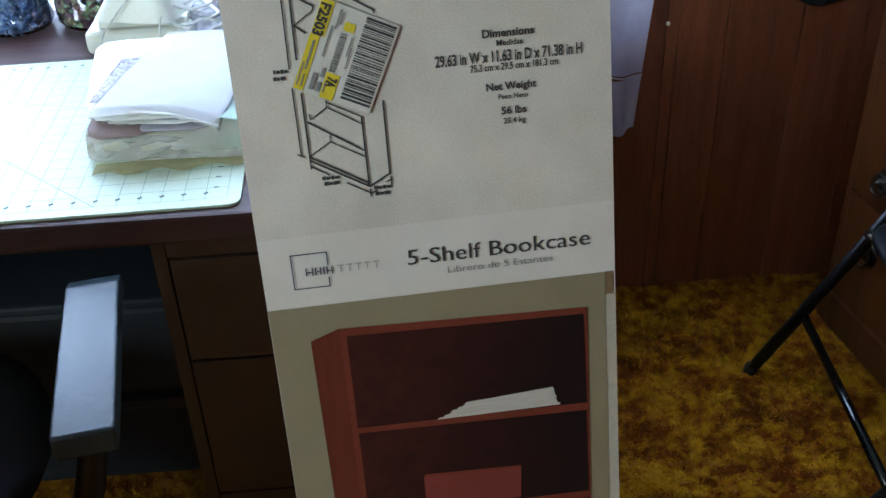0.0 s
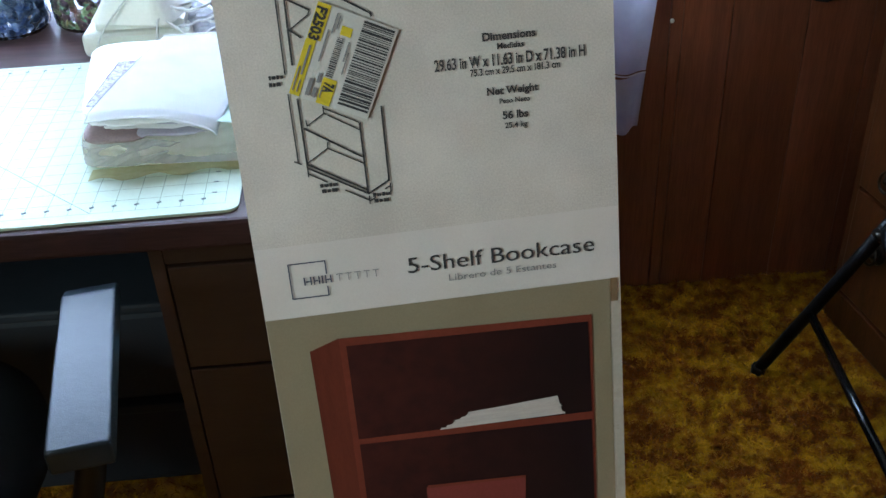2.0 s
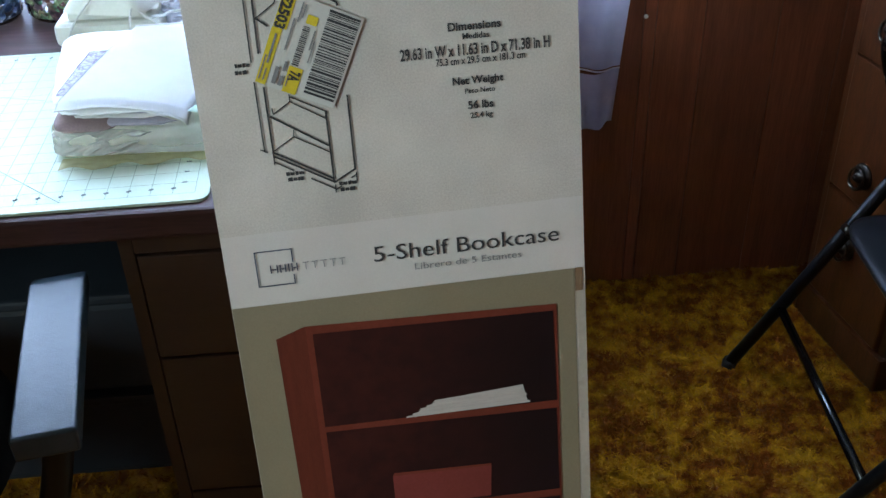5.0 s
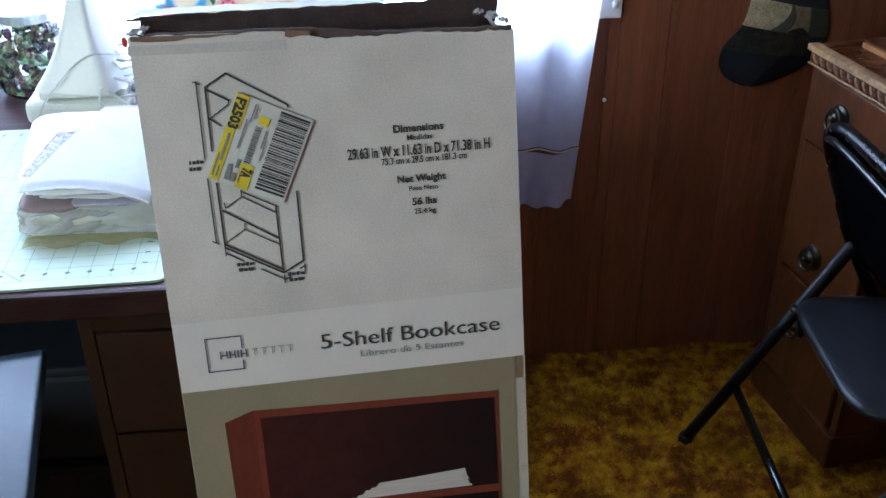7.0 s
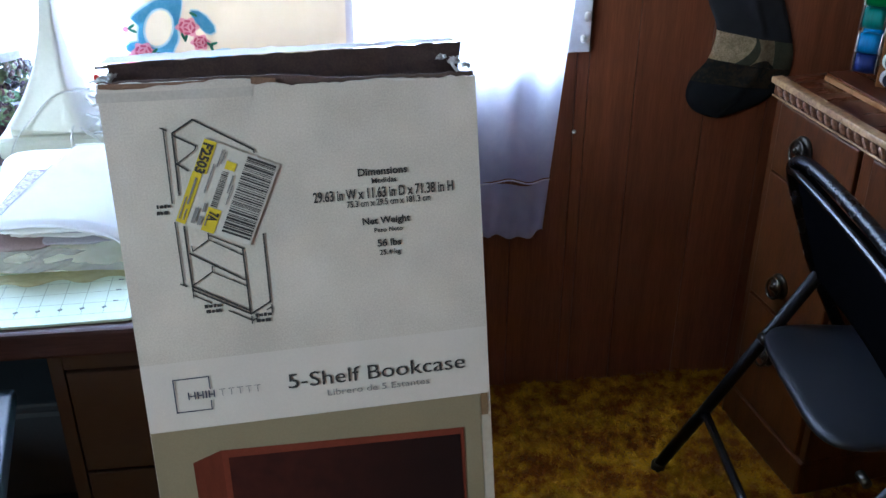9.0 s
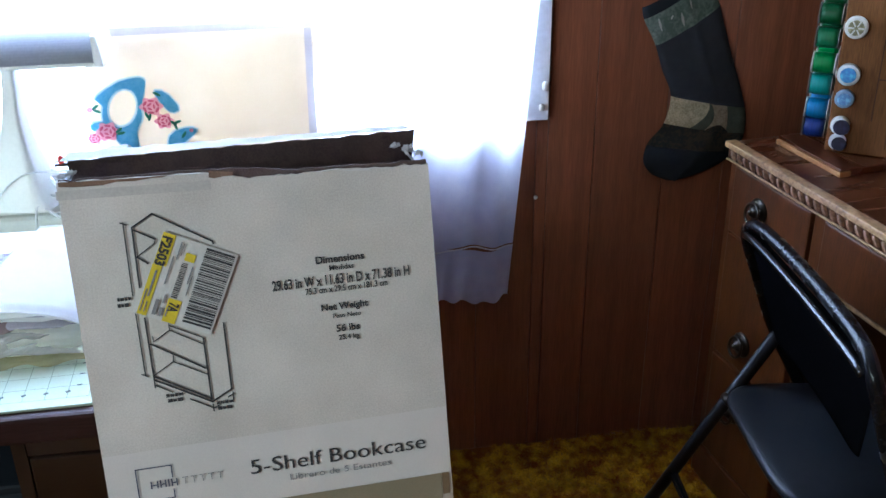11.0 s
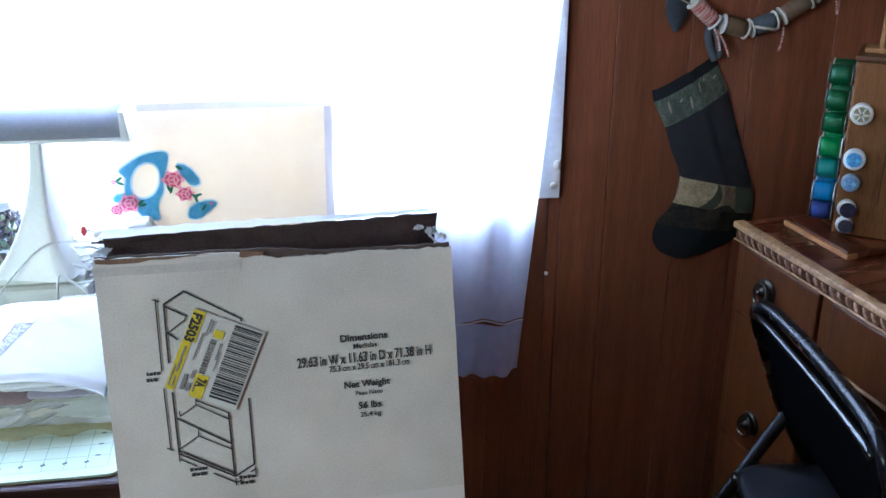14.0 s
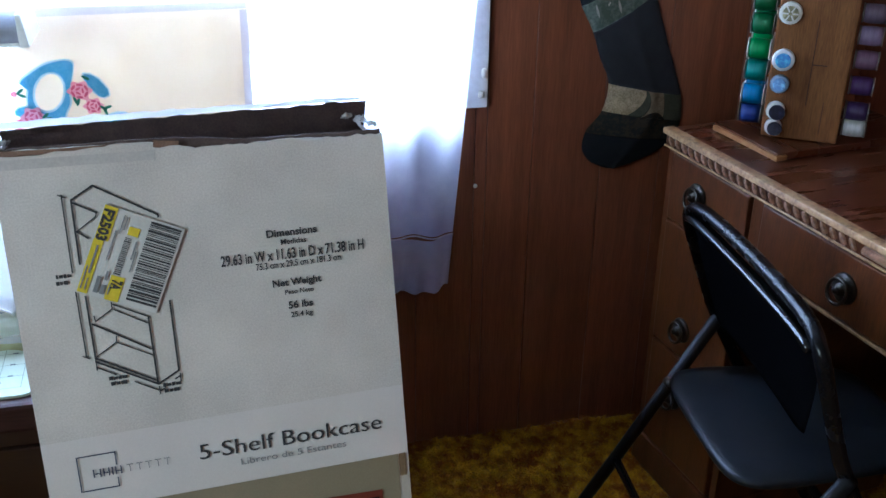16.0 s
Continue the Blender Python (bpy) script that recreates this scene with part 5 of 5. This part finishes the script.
part("plinth", block(0.834, TL + 0.006, -0.008, TD - 0.012, 0.004, 0.085, bevel=0.006), M_DRESSER, dt)

def ring_pull(parent, s, z):
    base = smooth(part("pull_plate", lathe([(0.0215, 0.0), (0.0215, 0.0025), (0.018, 0.005), (0.010, 0.006), (0.009, 0.012), (0.005, 0.015)], 24), M_PULL, parent, "round dark brass rosette"))
    base.matrix_local = Matrix.Translation((s, -0.0065, z)) @ Matrix.Rotation(radians(90), 4, "X") @ Matrix.Scale(1.2, 4)
    r = smooth(part("pull_ring", tube([(0.0165 * math.cos(a), -0.002 - 0.0165 * math.sin(a), 0.013 + 0.003 * math.sin(a)) for a in [2 * math.pi * k / 24 for k in range(24)]], 0.0026, 8, closed=True), M_PULL, base))
    smooth(part("pull_knob", lathe([(0.0035, 0.006), (0.004, 0.013), (0.0055, 0.016), (0.003, 0.019)], 12), M_PULL, base))


for s0, s1, z0, z1, ks, kz in ((0.021, 0.259, 0.606, 0.742, 0.114, 0.684), (0.295, 0.835, 0.629, 0.742, 0.509, 0.685), (0.869, TL - 0.021, 0.606, 0.742, 0.97, 0.684),
                               (0.021, 0.259, 0.335, 0.603, 0.119, 0.398), (0.021, 0.259, 0.090, 0.328, 0.118, 0.238), (0.862, TL - 0.021, 0.335, 0.603, 0.98, 0.46), (0.862, TL - 0.021, 0.090, 0.328, 0.98, 0.21)):
    d = part("drawer_front", block(s0, s1, -0.006, 0.0195, z0, z1, bevel=0.004), M_DRESSER, dt, "reddish mahogany drawer front")
    ring_pull(d, ks, kz)

# ---- spool rack on the dressing table ----
TOPZ = 0.7803
RA = Vector((1.481, 0.536, 0))
RE, RN = Vector((0.8251, -0.5650, 0)), Vector((0.5650, 0.8251, 0))
RACK = Matrix(((RE.x, RN.x, 0, RA.x), (RE.y, RN.y, 0, RA.y), (0, 0, 1, TOPZ), (0, 0, 0, 1)))
rack = thing("thread_rack", "honey-coloured wooden block rack for thread spools", "thread rack", RACK)
base = part("rack_base", block(-0.105, 0.105, -0.095, 0.095, 0.0, 0.014, bevel=0.002), M_DRESSTOP, rack, "dark square wooden base")
inv = RACK.inverted()
base.matrix_local = inv @ Matrix.Translation((1.553, 0.548, TOPZ)) @ Matrix.Rotation(radians(8), 4, "Z")
strip = part("base_strip", block(-0.012, 0.012, -0.095, 0.095, 0.0, 0.010, bevel=0.002), M_OAKLIGHT, rack, "pale wooden edge strip")
strip.matrix_local = inv @ Matrix.Translation((1.4565, 0.530, TOPZ)) @ Matrix.Rotation(radians(8.9), 4, "Z")
part("rack_block", block(0.0, 0.134, 0.0, 0.134, 0.0145, 0.335, bevel=0.004), M_OAK, rack, "worn honey-coloured wooden block")
part("rack_cap", block(-0.004, 0.138, -0.004, 0.138, 0.3355, 0.346, bevel=0.003), M_DRESSER, rack)

for x0, x1, z0, z1 in ((0.0700, 0.0716, 0.080, 0.235), (0.0717, 0.0960, 0.155, 0.1568), (0.100, 0.1012, 0.03, 0.09)):
    part("crack", block(x0, x1, -0.0009, 0.001, z0, z1), M_GAP, rack)

GREENS = [("dark_green_thread", (0.004, 0.085, 0.028)), ("deep_green_thread", (0.005, 0.085, 0.024)), ("forest_green_thread", (0.006, 0.110, 0.034)), ("bright_green_thread", (0.008, 0.21, 0.045)),
          ("teal_thread", (0.012, 0.20, 0.16)), ("sky_blue_thread", (0.008, 0.16, 0.36)), ("navy_thread", (0.006, 0.022, 0.14))]
PURPLES = [("plum_grey_thread", (0.12, 0.085, 0.13)), ("lavender_thread", (0.23, 0.17, 0.29)), ("mauve_thread", (0.16, 0.085, 0.15)), ("violet_thread", (0.065, 0.025, 0.12)),
           ("dark_violet_thread", (0.04, 0.018, 0.085)), ("white_thread", (0.55, 0.55, 0.54))]


def spool(m, r, h, mat, label, group, rim=None):
    """A thread spool: wound thread between two flanges."""
    ob = thing("thread_spool", label, "thread spool", m, group)
    smooth(part("thread", lathe([(r * 0.9, 0.0035), (r * 0.97, h * 0.3), (r * 0.97, h * 0.7), (r * 0.9, h - 0.0035)], 18), mat, ob))
    for z in (0.0, h - 0.003):
        part("flange", lathe([(r * 0.93, z), (r * 0.985, z + 0.0007), (r * 0.985, z + 0.0018), (r * 0.93, z + 0.0025)], 18), rim or M_RIM, ob)
    return ob


for (nm, c), z in zip(GREENS, (1.085, 1.038, 0.996, 0.950, 0.910, 0.865, 0.829)):
    mt = thread(nm, c)
    for depth in (0.026, 0.082):
        a = RACK @ Vector((-0.004, depth, z - TOPZ))
        b_ = RACK @ Vector((-0.05, depth, z - TOPZ))
        spool(between(a, b_), 0.0195, 0.042, mt, nm.replace("_", " ").replace("thread", "sewing thread") + " spool on the side of the rack", "spools on the rack", M_FLANGE if depth > 0.05 or nm in ("bright_green_thread", "sky_blue_thread") else None)
for (nm, c), z in zip(PURPLES, (1.029, 0.990, 0.947, 0.900, 0.853, 0.822)):
    mt = thread(nm, c)
    a = RACK @ Vector((0.138, 0.03, z - TOPZ))
    b_ = RACK @ Vector((0.20, 0.03, z - TOPZ))
    spool(between(a, b_), 0.0175, 0.042, mt, nm.replace("_", " ").replace("thread", "sewing thread") + " spool on the side of the rack", "spools on the rack")

FACES = [(1.025, 0.0195, (0.62, 0.61, 0.55), (0.16, 0.15, 0.08), "white spool end with dark spokes"), (0.9415, 0.0195, (0.60, 0.62, 0.62), (0.06, 0.20, 0.45), "white and blue spool end"),
         (0.8975, 0.0165, (0.20, 0.28, 0.38), (0.10, 0.20, 0.36), "pale blue spool end"), (0.848, 0.0165, (0.62, 0.62, 0.60), (0.010, 0.010, 0.025), "white spool end with black centre"),
         (0.817, 0.0150, (0.55, 0.55, 0.56), (0.012, 0.012, 0.022), "white spool end with black centre")]
for k, (z, r, c1, c2, lab) in enumerate(FACES):
    a = RACK @ Vector((0.021, -0.001, z - TOPZ))
    b_ = RACK @ Vector((0.021, -0.05, z - TOPZ))
    ob = thing("spool_end", lab + " pegged on the rack", "thread spool", between(a, b_), "spools on the rack")
    part("rim", lathe([(r * 0.9, 0.0), (r, 0.002), (r, 0.010), (r * 0.9, 0.012), (r * 0.72, 0.0125)], 26), material("spool_rim", c1, rough=0.4, bump=0.03), ob)
    ctr = material("spool_centre", c2, tuple(min(c * 2.2, 0.6) for c in c2), rough=0.4, scale=90, fine=160, bump=0.05, contrast=(0.44, 0.58))
    o = part("centre", lathe([(r * (0.70 if k < 3 else 0.88), 0.0128), (r * (0.66 if k < 3 else 0.84), 0.0142), (0.0005, 0.0144)], 24), ctr, ob)
    if k > 2:
        o.location = (0.0035, -0.002, 0.0)
    if k == 0:
        sp = bmesh.new()
        for j in range(6):
            b2 = block(0.003, r * 0.68, -0.0011, 0.0011, 0.0146, 0.0158)
            join(sp, b2, Matrix.Rotation(radians(60 * j), 4, "Z"))
        part("spokes", sp, M_FLANGE, ob)

# small framed card standing on the rack
fr = thing("card_stand", "small pale wooden stand holding a white printed card", "picture stand", RACK @ Matrix.Translation((0.075, 0.05, 0.3465)))
part("stand_ledge", block(-0.068, 0.068, -0.022, 0.022, 0.0, 0.009, bevel=0.002), M_OAKLIGHT, fr)
for s in (-0.042, 0.058):
    part("stand_post", block(s - 0.004, s + 0.004, -0.004, 0.004, 0.0095, 0.105, bevel=0.001), M_OAKLIGHT, fr)
part("card", block(-0.034, 0.050, -0.0055, -0.0045, 0.018, 0.092), M_WHITE, fr, "white card with a grey picture")
part("card_picture", block(-0.024, 0.040, -0.0075, -0.0065, 0.030, 0.080), material("grey_blue_print", (0.16, 0.22, 0.26), (0.5, 0.52, 0.5), rough=0.6, scale=50, fine=150, contrast=(0.42, 0.58)), fr)

# ---- stocking on the wall ----
stocking = thing("christmas_stocking", "dark denim patchwork stocking hung on the panelled wall", "stocking")
SEC = [((1.204, 1.014), (1.328, 1.087)), ((1.210, 0.989), (1.337, 1.063)), ((1.237, 0.938), (1.362, 1.012)), ((1.257, 0.885), (1.398, 0.915)), ((1.278, 0.833), (1.441, 0.800)),
       ((1.268, 0.773), (1.447, 0.742)), ((1.238, 0.735), (1.432, 0.708)), ((1.231, 0.697), (1.398, 0.678)), ((1.248, 0.668), (1.350, 0.660)), ((1.275, 0.654), (1.315, 0.653))]


def section(q):
    """Both edges at q along the stocking, by a smooth curve through the sections."""
    i = min(int(q), len(SEC) - 2)
    f = q - i
    ends = []
    for side_ in (0, 1):
        p = [Vector(SEC[min(max(i + k, 0), len(SEC) - 1)][side_]) for k in (-1, 0, 1, 2)]
        m0, m1 = (p[2] - p[0]) / 2, (p[3] - p[1]) / 2
        ends.append((2 * f ** 3 - 3 * f ** 2 + 1) * p[1] + (f ** 3 - 2 * f ** 2 + f) * m0 + (3 * f ** 2 - 2 * f ** 3) * p[2] + (f ** 3 - f ** 2) * m1)
    return ends


def cloth_tube(q0, q1, u0=0.0, u1=1.0, lift=0.0):
    def f(u, v):
        a, b = section(q0 + (q1 - q0) * v)
        w = u0 + (u1 - u0) * u
        p = a.lerp(b, w)
        bulge = 0.017 * math.sqrt(max(1 - (2 * w - 1) ** 2, 0)) + 0.003 * noise.noise(Vector((p.x * 18, p.y * 14, 2))) + 0.004 * math.exp(-((w - 0.56) / 0.06) ** 2)
        return Vector((p.x, WALL_Y - 0.006 - lift - bulge, p.y))
    return f


BACK = [("cuff", 0.0, 0.95, 0, 1, M_NAVY, "navy top band"), ("leaf_band", 0.95, 2.0, 0, 1, M_LEAFY, "green leaf-print band"), ("leg", 2.0, 4.0, 0, 1, M_DENIM, "dark denim leg"),
        ("patch", 4.0, 4.95, 0.0, 0.47, M_PATCHLIGHT, "beige patch"), ("patch", 4.0, 4.95, 0.47, 0.72, M_PATCHTAN, "tan patch"),
        ("patch", 4.0, 4.95, 0.72, 1.0, M_PATCHGREEN, "olive patch"), ("foot", 4.95, 6.1, 0.0, 1.0, M_CAMO, "mottled brown and olive foot"), ("toe", 6.1, 9.0, 0, 1, M_NAVY, "dark toe")]
for nm, q0, q1, u0, u1, mt, lab in BACK:
    smooth(part(nm, grid(26, 24, cloth_tube(q0, q1, u0, u1), 0.0015), mt, stocking, lab))
smooth(part("leaf_patch", grid(10, 16, lambda u, v: cloth_tube(4.0, 4.95, 0.0, 1.0, 0.0022)(0.475 - 0.20 * v ** 1.6 + u * (0.02 + 0.20 * v - 0.05 * v * v), v), 0.0006), M_PATCHGREEN, stocking, "dark olive leaf-shaped patch"))
smooth(part("leaf_patch", grid(10, 8, lambda u, v: cloth_tube(4.0, 4.95, 0.0, 1.0, 0.0022)(0.45 + 0.30 * u, 0.985 - 0.30 * v * math.sin(math.pi * u)), 0.0006), M_CAMO, stocking, "dark rounded patch"))
for q0, q1, u0, u1 in ((1.15, 1.62, 0.13, 0.16), (1.42, 1.85, 0.42, 0.455), (1.08, 1.50, 0.60, 0.63), (1.02, 1.22, 0.70, 0.72), (1.30, 1.42, 0.30, 0.34), (1.25, 1.34, 0.84, 0.89)):
    def slant(u, v, q0=q0, q1=q1, u0=u0, u1=u1):
        tip = math.sin(math.pi * (0.08 + 0.84 * v))
        return cloth_tube(q0, q1, u0, u1, 0.0025)(0.5 + (u - 0.5) * tip - 0.9 * (v - 0.5), v)
    part("leaf_print", grid(3, 8, slant, 0.0006), M_FLANGE, stocking, "white printed leaf")
smooth(part("hanging_loop", tube([(1.322, WALL_Y - 0.02, 1.075), (1.300, WALL_Y - 0.022, 1.115), (1.306, WALL_Y - 0.02, 1.150), (1.325, WALL_Y - 0.022, 1.120), (1.330, WALL_Y - 0.02, 1.080)], 0.0075, 8, smooth_steps=2), M_SLATE, stocking, "slate cloth loop"))

# ---- garland of old spools on the wall ----
gl = thing("spool_garland", "string garland of old thread spools hung on the wall", "garland")
YW = WALL_Y - 0.026
smooth(part("string", tube([(1.10, YW, 1.30), (1.20, YW, 1.215), (1.285, YW, 1.170), (1.37, YW, 1.138), (1.42, YW, 1.145), (1.47, YW, 1.170), (1.55, YW, 1.205), (1.68, YW, 1.30)], 0.0016, 6, smooth_steps=2), M_STRING, gl))


def garland_spool(a, b, r, mt, label):
    h = (Vector(b) - Vector(a)).length
    ob = part("garland_spool", lathe([(r * 0.85, 0.004), (r * 0.95, h * 0.3), (r * 0.95, h * 0.7), (r * 0.85, h - 0.004)], 18), mt, gl, label)
    ob.matrix_local = between(a, b)
    for z in (0.0, h - 0.004):
        smooth(part("spool_flange", lathe([(r * 1.0, z), (r * 1.08, z + 0.001), (r * 1.08, z + 0.003), (r, z + 0.004)], 18), M_FLANGE, ob))
    return smooth(ob)


garland_spool((1.264, YW, 1.190), (1.312, YW, 1.148), 0.0165, M_CANDY, "spool wound with red and white twine")
garland_spool((1.326, YW, 1.146), (1.378, YW, 1.134), 0.0185, M_LINEN, "spool wound with brown thread")
garland_spool((1.384, YW, 1.136), (1.436, YW, 1.152), 0.0180, M_SLATE, "spool wound with dark blue thread")
garland_spool((1.446, YW, 1.158), (1.500, YW, 1.190), 0.0180, M_LINEN, "spool wound with brown thread")
garland_spool((1.510, YW, 1.196), (1.556, YW, 1.222), 0.0150, M_PATCHLIGHT, "spool wound with beige thread")
smooth(part("cloth_tag", grid(10, 14, lambda u, v: Vector((1.238 + (u - 0.5) * 0.05 * math.sin(math.pi * (0.2 + 0.75 * v)), WALL_Y - 0.014 - 0.008 * math.sin(math.pi * u), 1.215 - 0.085 * v)), 0.003), M_SLATE, gl, "slate blue cloth tag"))
for a, b in (((1.318, YW, 1.135), (1.345, YW - 0.006, 1.083)), ((1.310, YW, 1.140), (1.325, YW - 0.006, 1.095)), ((1.452, YW, 1.150), (1.449, YW - 0.004, 1.090)), ((1.545, YW, 1.215), (1.560, YW - 0.004, 1.160))):
    smooth(part("string_tail", tube([a, Vector(a).lerp(Vector(b), 0.5) + Vector((0.004, 0, 0)), b], 0.0026, 6, smooth_steps=1), M_CANDY, gl))
smooth(part("clothes_pin", tube([(1.386, YW - 0.021, 1.142), (1.428, YW - 0.021, 1.136)], 0.0032, 8), M_FLANGE, gl, "thin pale pin"))

# ---- shag pile ----
rng = np.random.default_rng(5)


def pile(name, x0, x1, y0, y1, count, mat):
    px, py = rng.uniform(x0, x1, count), rng.uniform(y0, y1, count)
    h, w = rng.uniform(0.005, 0.012, count), rng.uniform(0.0009, 0.0021, count)
    a, lean = rng.uniform(0, 2 * np.pi, count), rng.uniform(0.8, 2.2, count)
    la = a + rng.uniform(-1, 1, count) + np.pi / 2
    v = np.zeros((count, 5, 3))
    cx, sx = np.cos(a) * w, np.sin(a) * w
    ground = np.array([lumps(q, w_) for q, w_ in zip(px, py)])
    for k, (f, g) in enumerate(((0.0, 1.0), (0.0, -1.0), (0.6, 0.9), (0.6, -0.9), (1.0, 0.0))):
        v[:, k, 0] = px + g * cx + np.cos(la) * lean * h * f ** 1.6
        v[:, k, 1] = py + g * sx + np.sin(la) * lean * h * f ** 1.6
        v[:, k, 2] = 0.001 + h * f * (1 - 0.30 * lean * f) + ground
    base = np.arange(count)[:, None] * 5
    faces = np.concatenate([base + [0, 1, 3], base + [0, 3, 2], base + [2, 3, 4]])
    me = bpy.data.meshes.new(name)
    me.from_pydata(v.reshape(-1, 3).tolist(), [], faces.tolist())
    me.materials.append(mat)
    return new(name, me)


M_PILE = material("golden_shag", (0.43, 0.215, 0.008), (0.155, 0.040, 0.004), rough=0.95, scale=13, fine=40, bump=0, contrast=(0.39, 0.57), spread=0.14, island=True, gloss=0.1)
tagged(pile("carpet_pile", 0.55, 2.0, -0.45, WALL_Y - 0.002, 150000, M_PILE), "thick golden and brown shag carpet pile", "carpet", kind="stuff")
tagged(pile("carpet_pile", -0.75, 0.55, -0.75, 0.45, 40000, M_PILE), "thick golden and brown shag carpet pile under the desk", "carpet", kind="stuff")
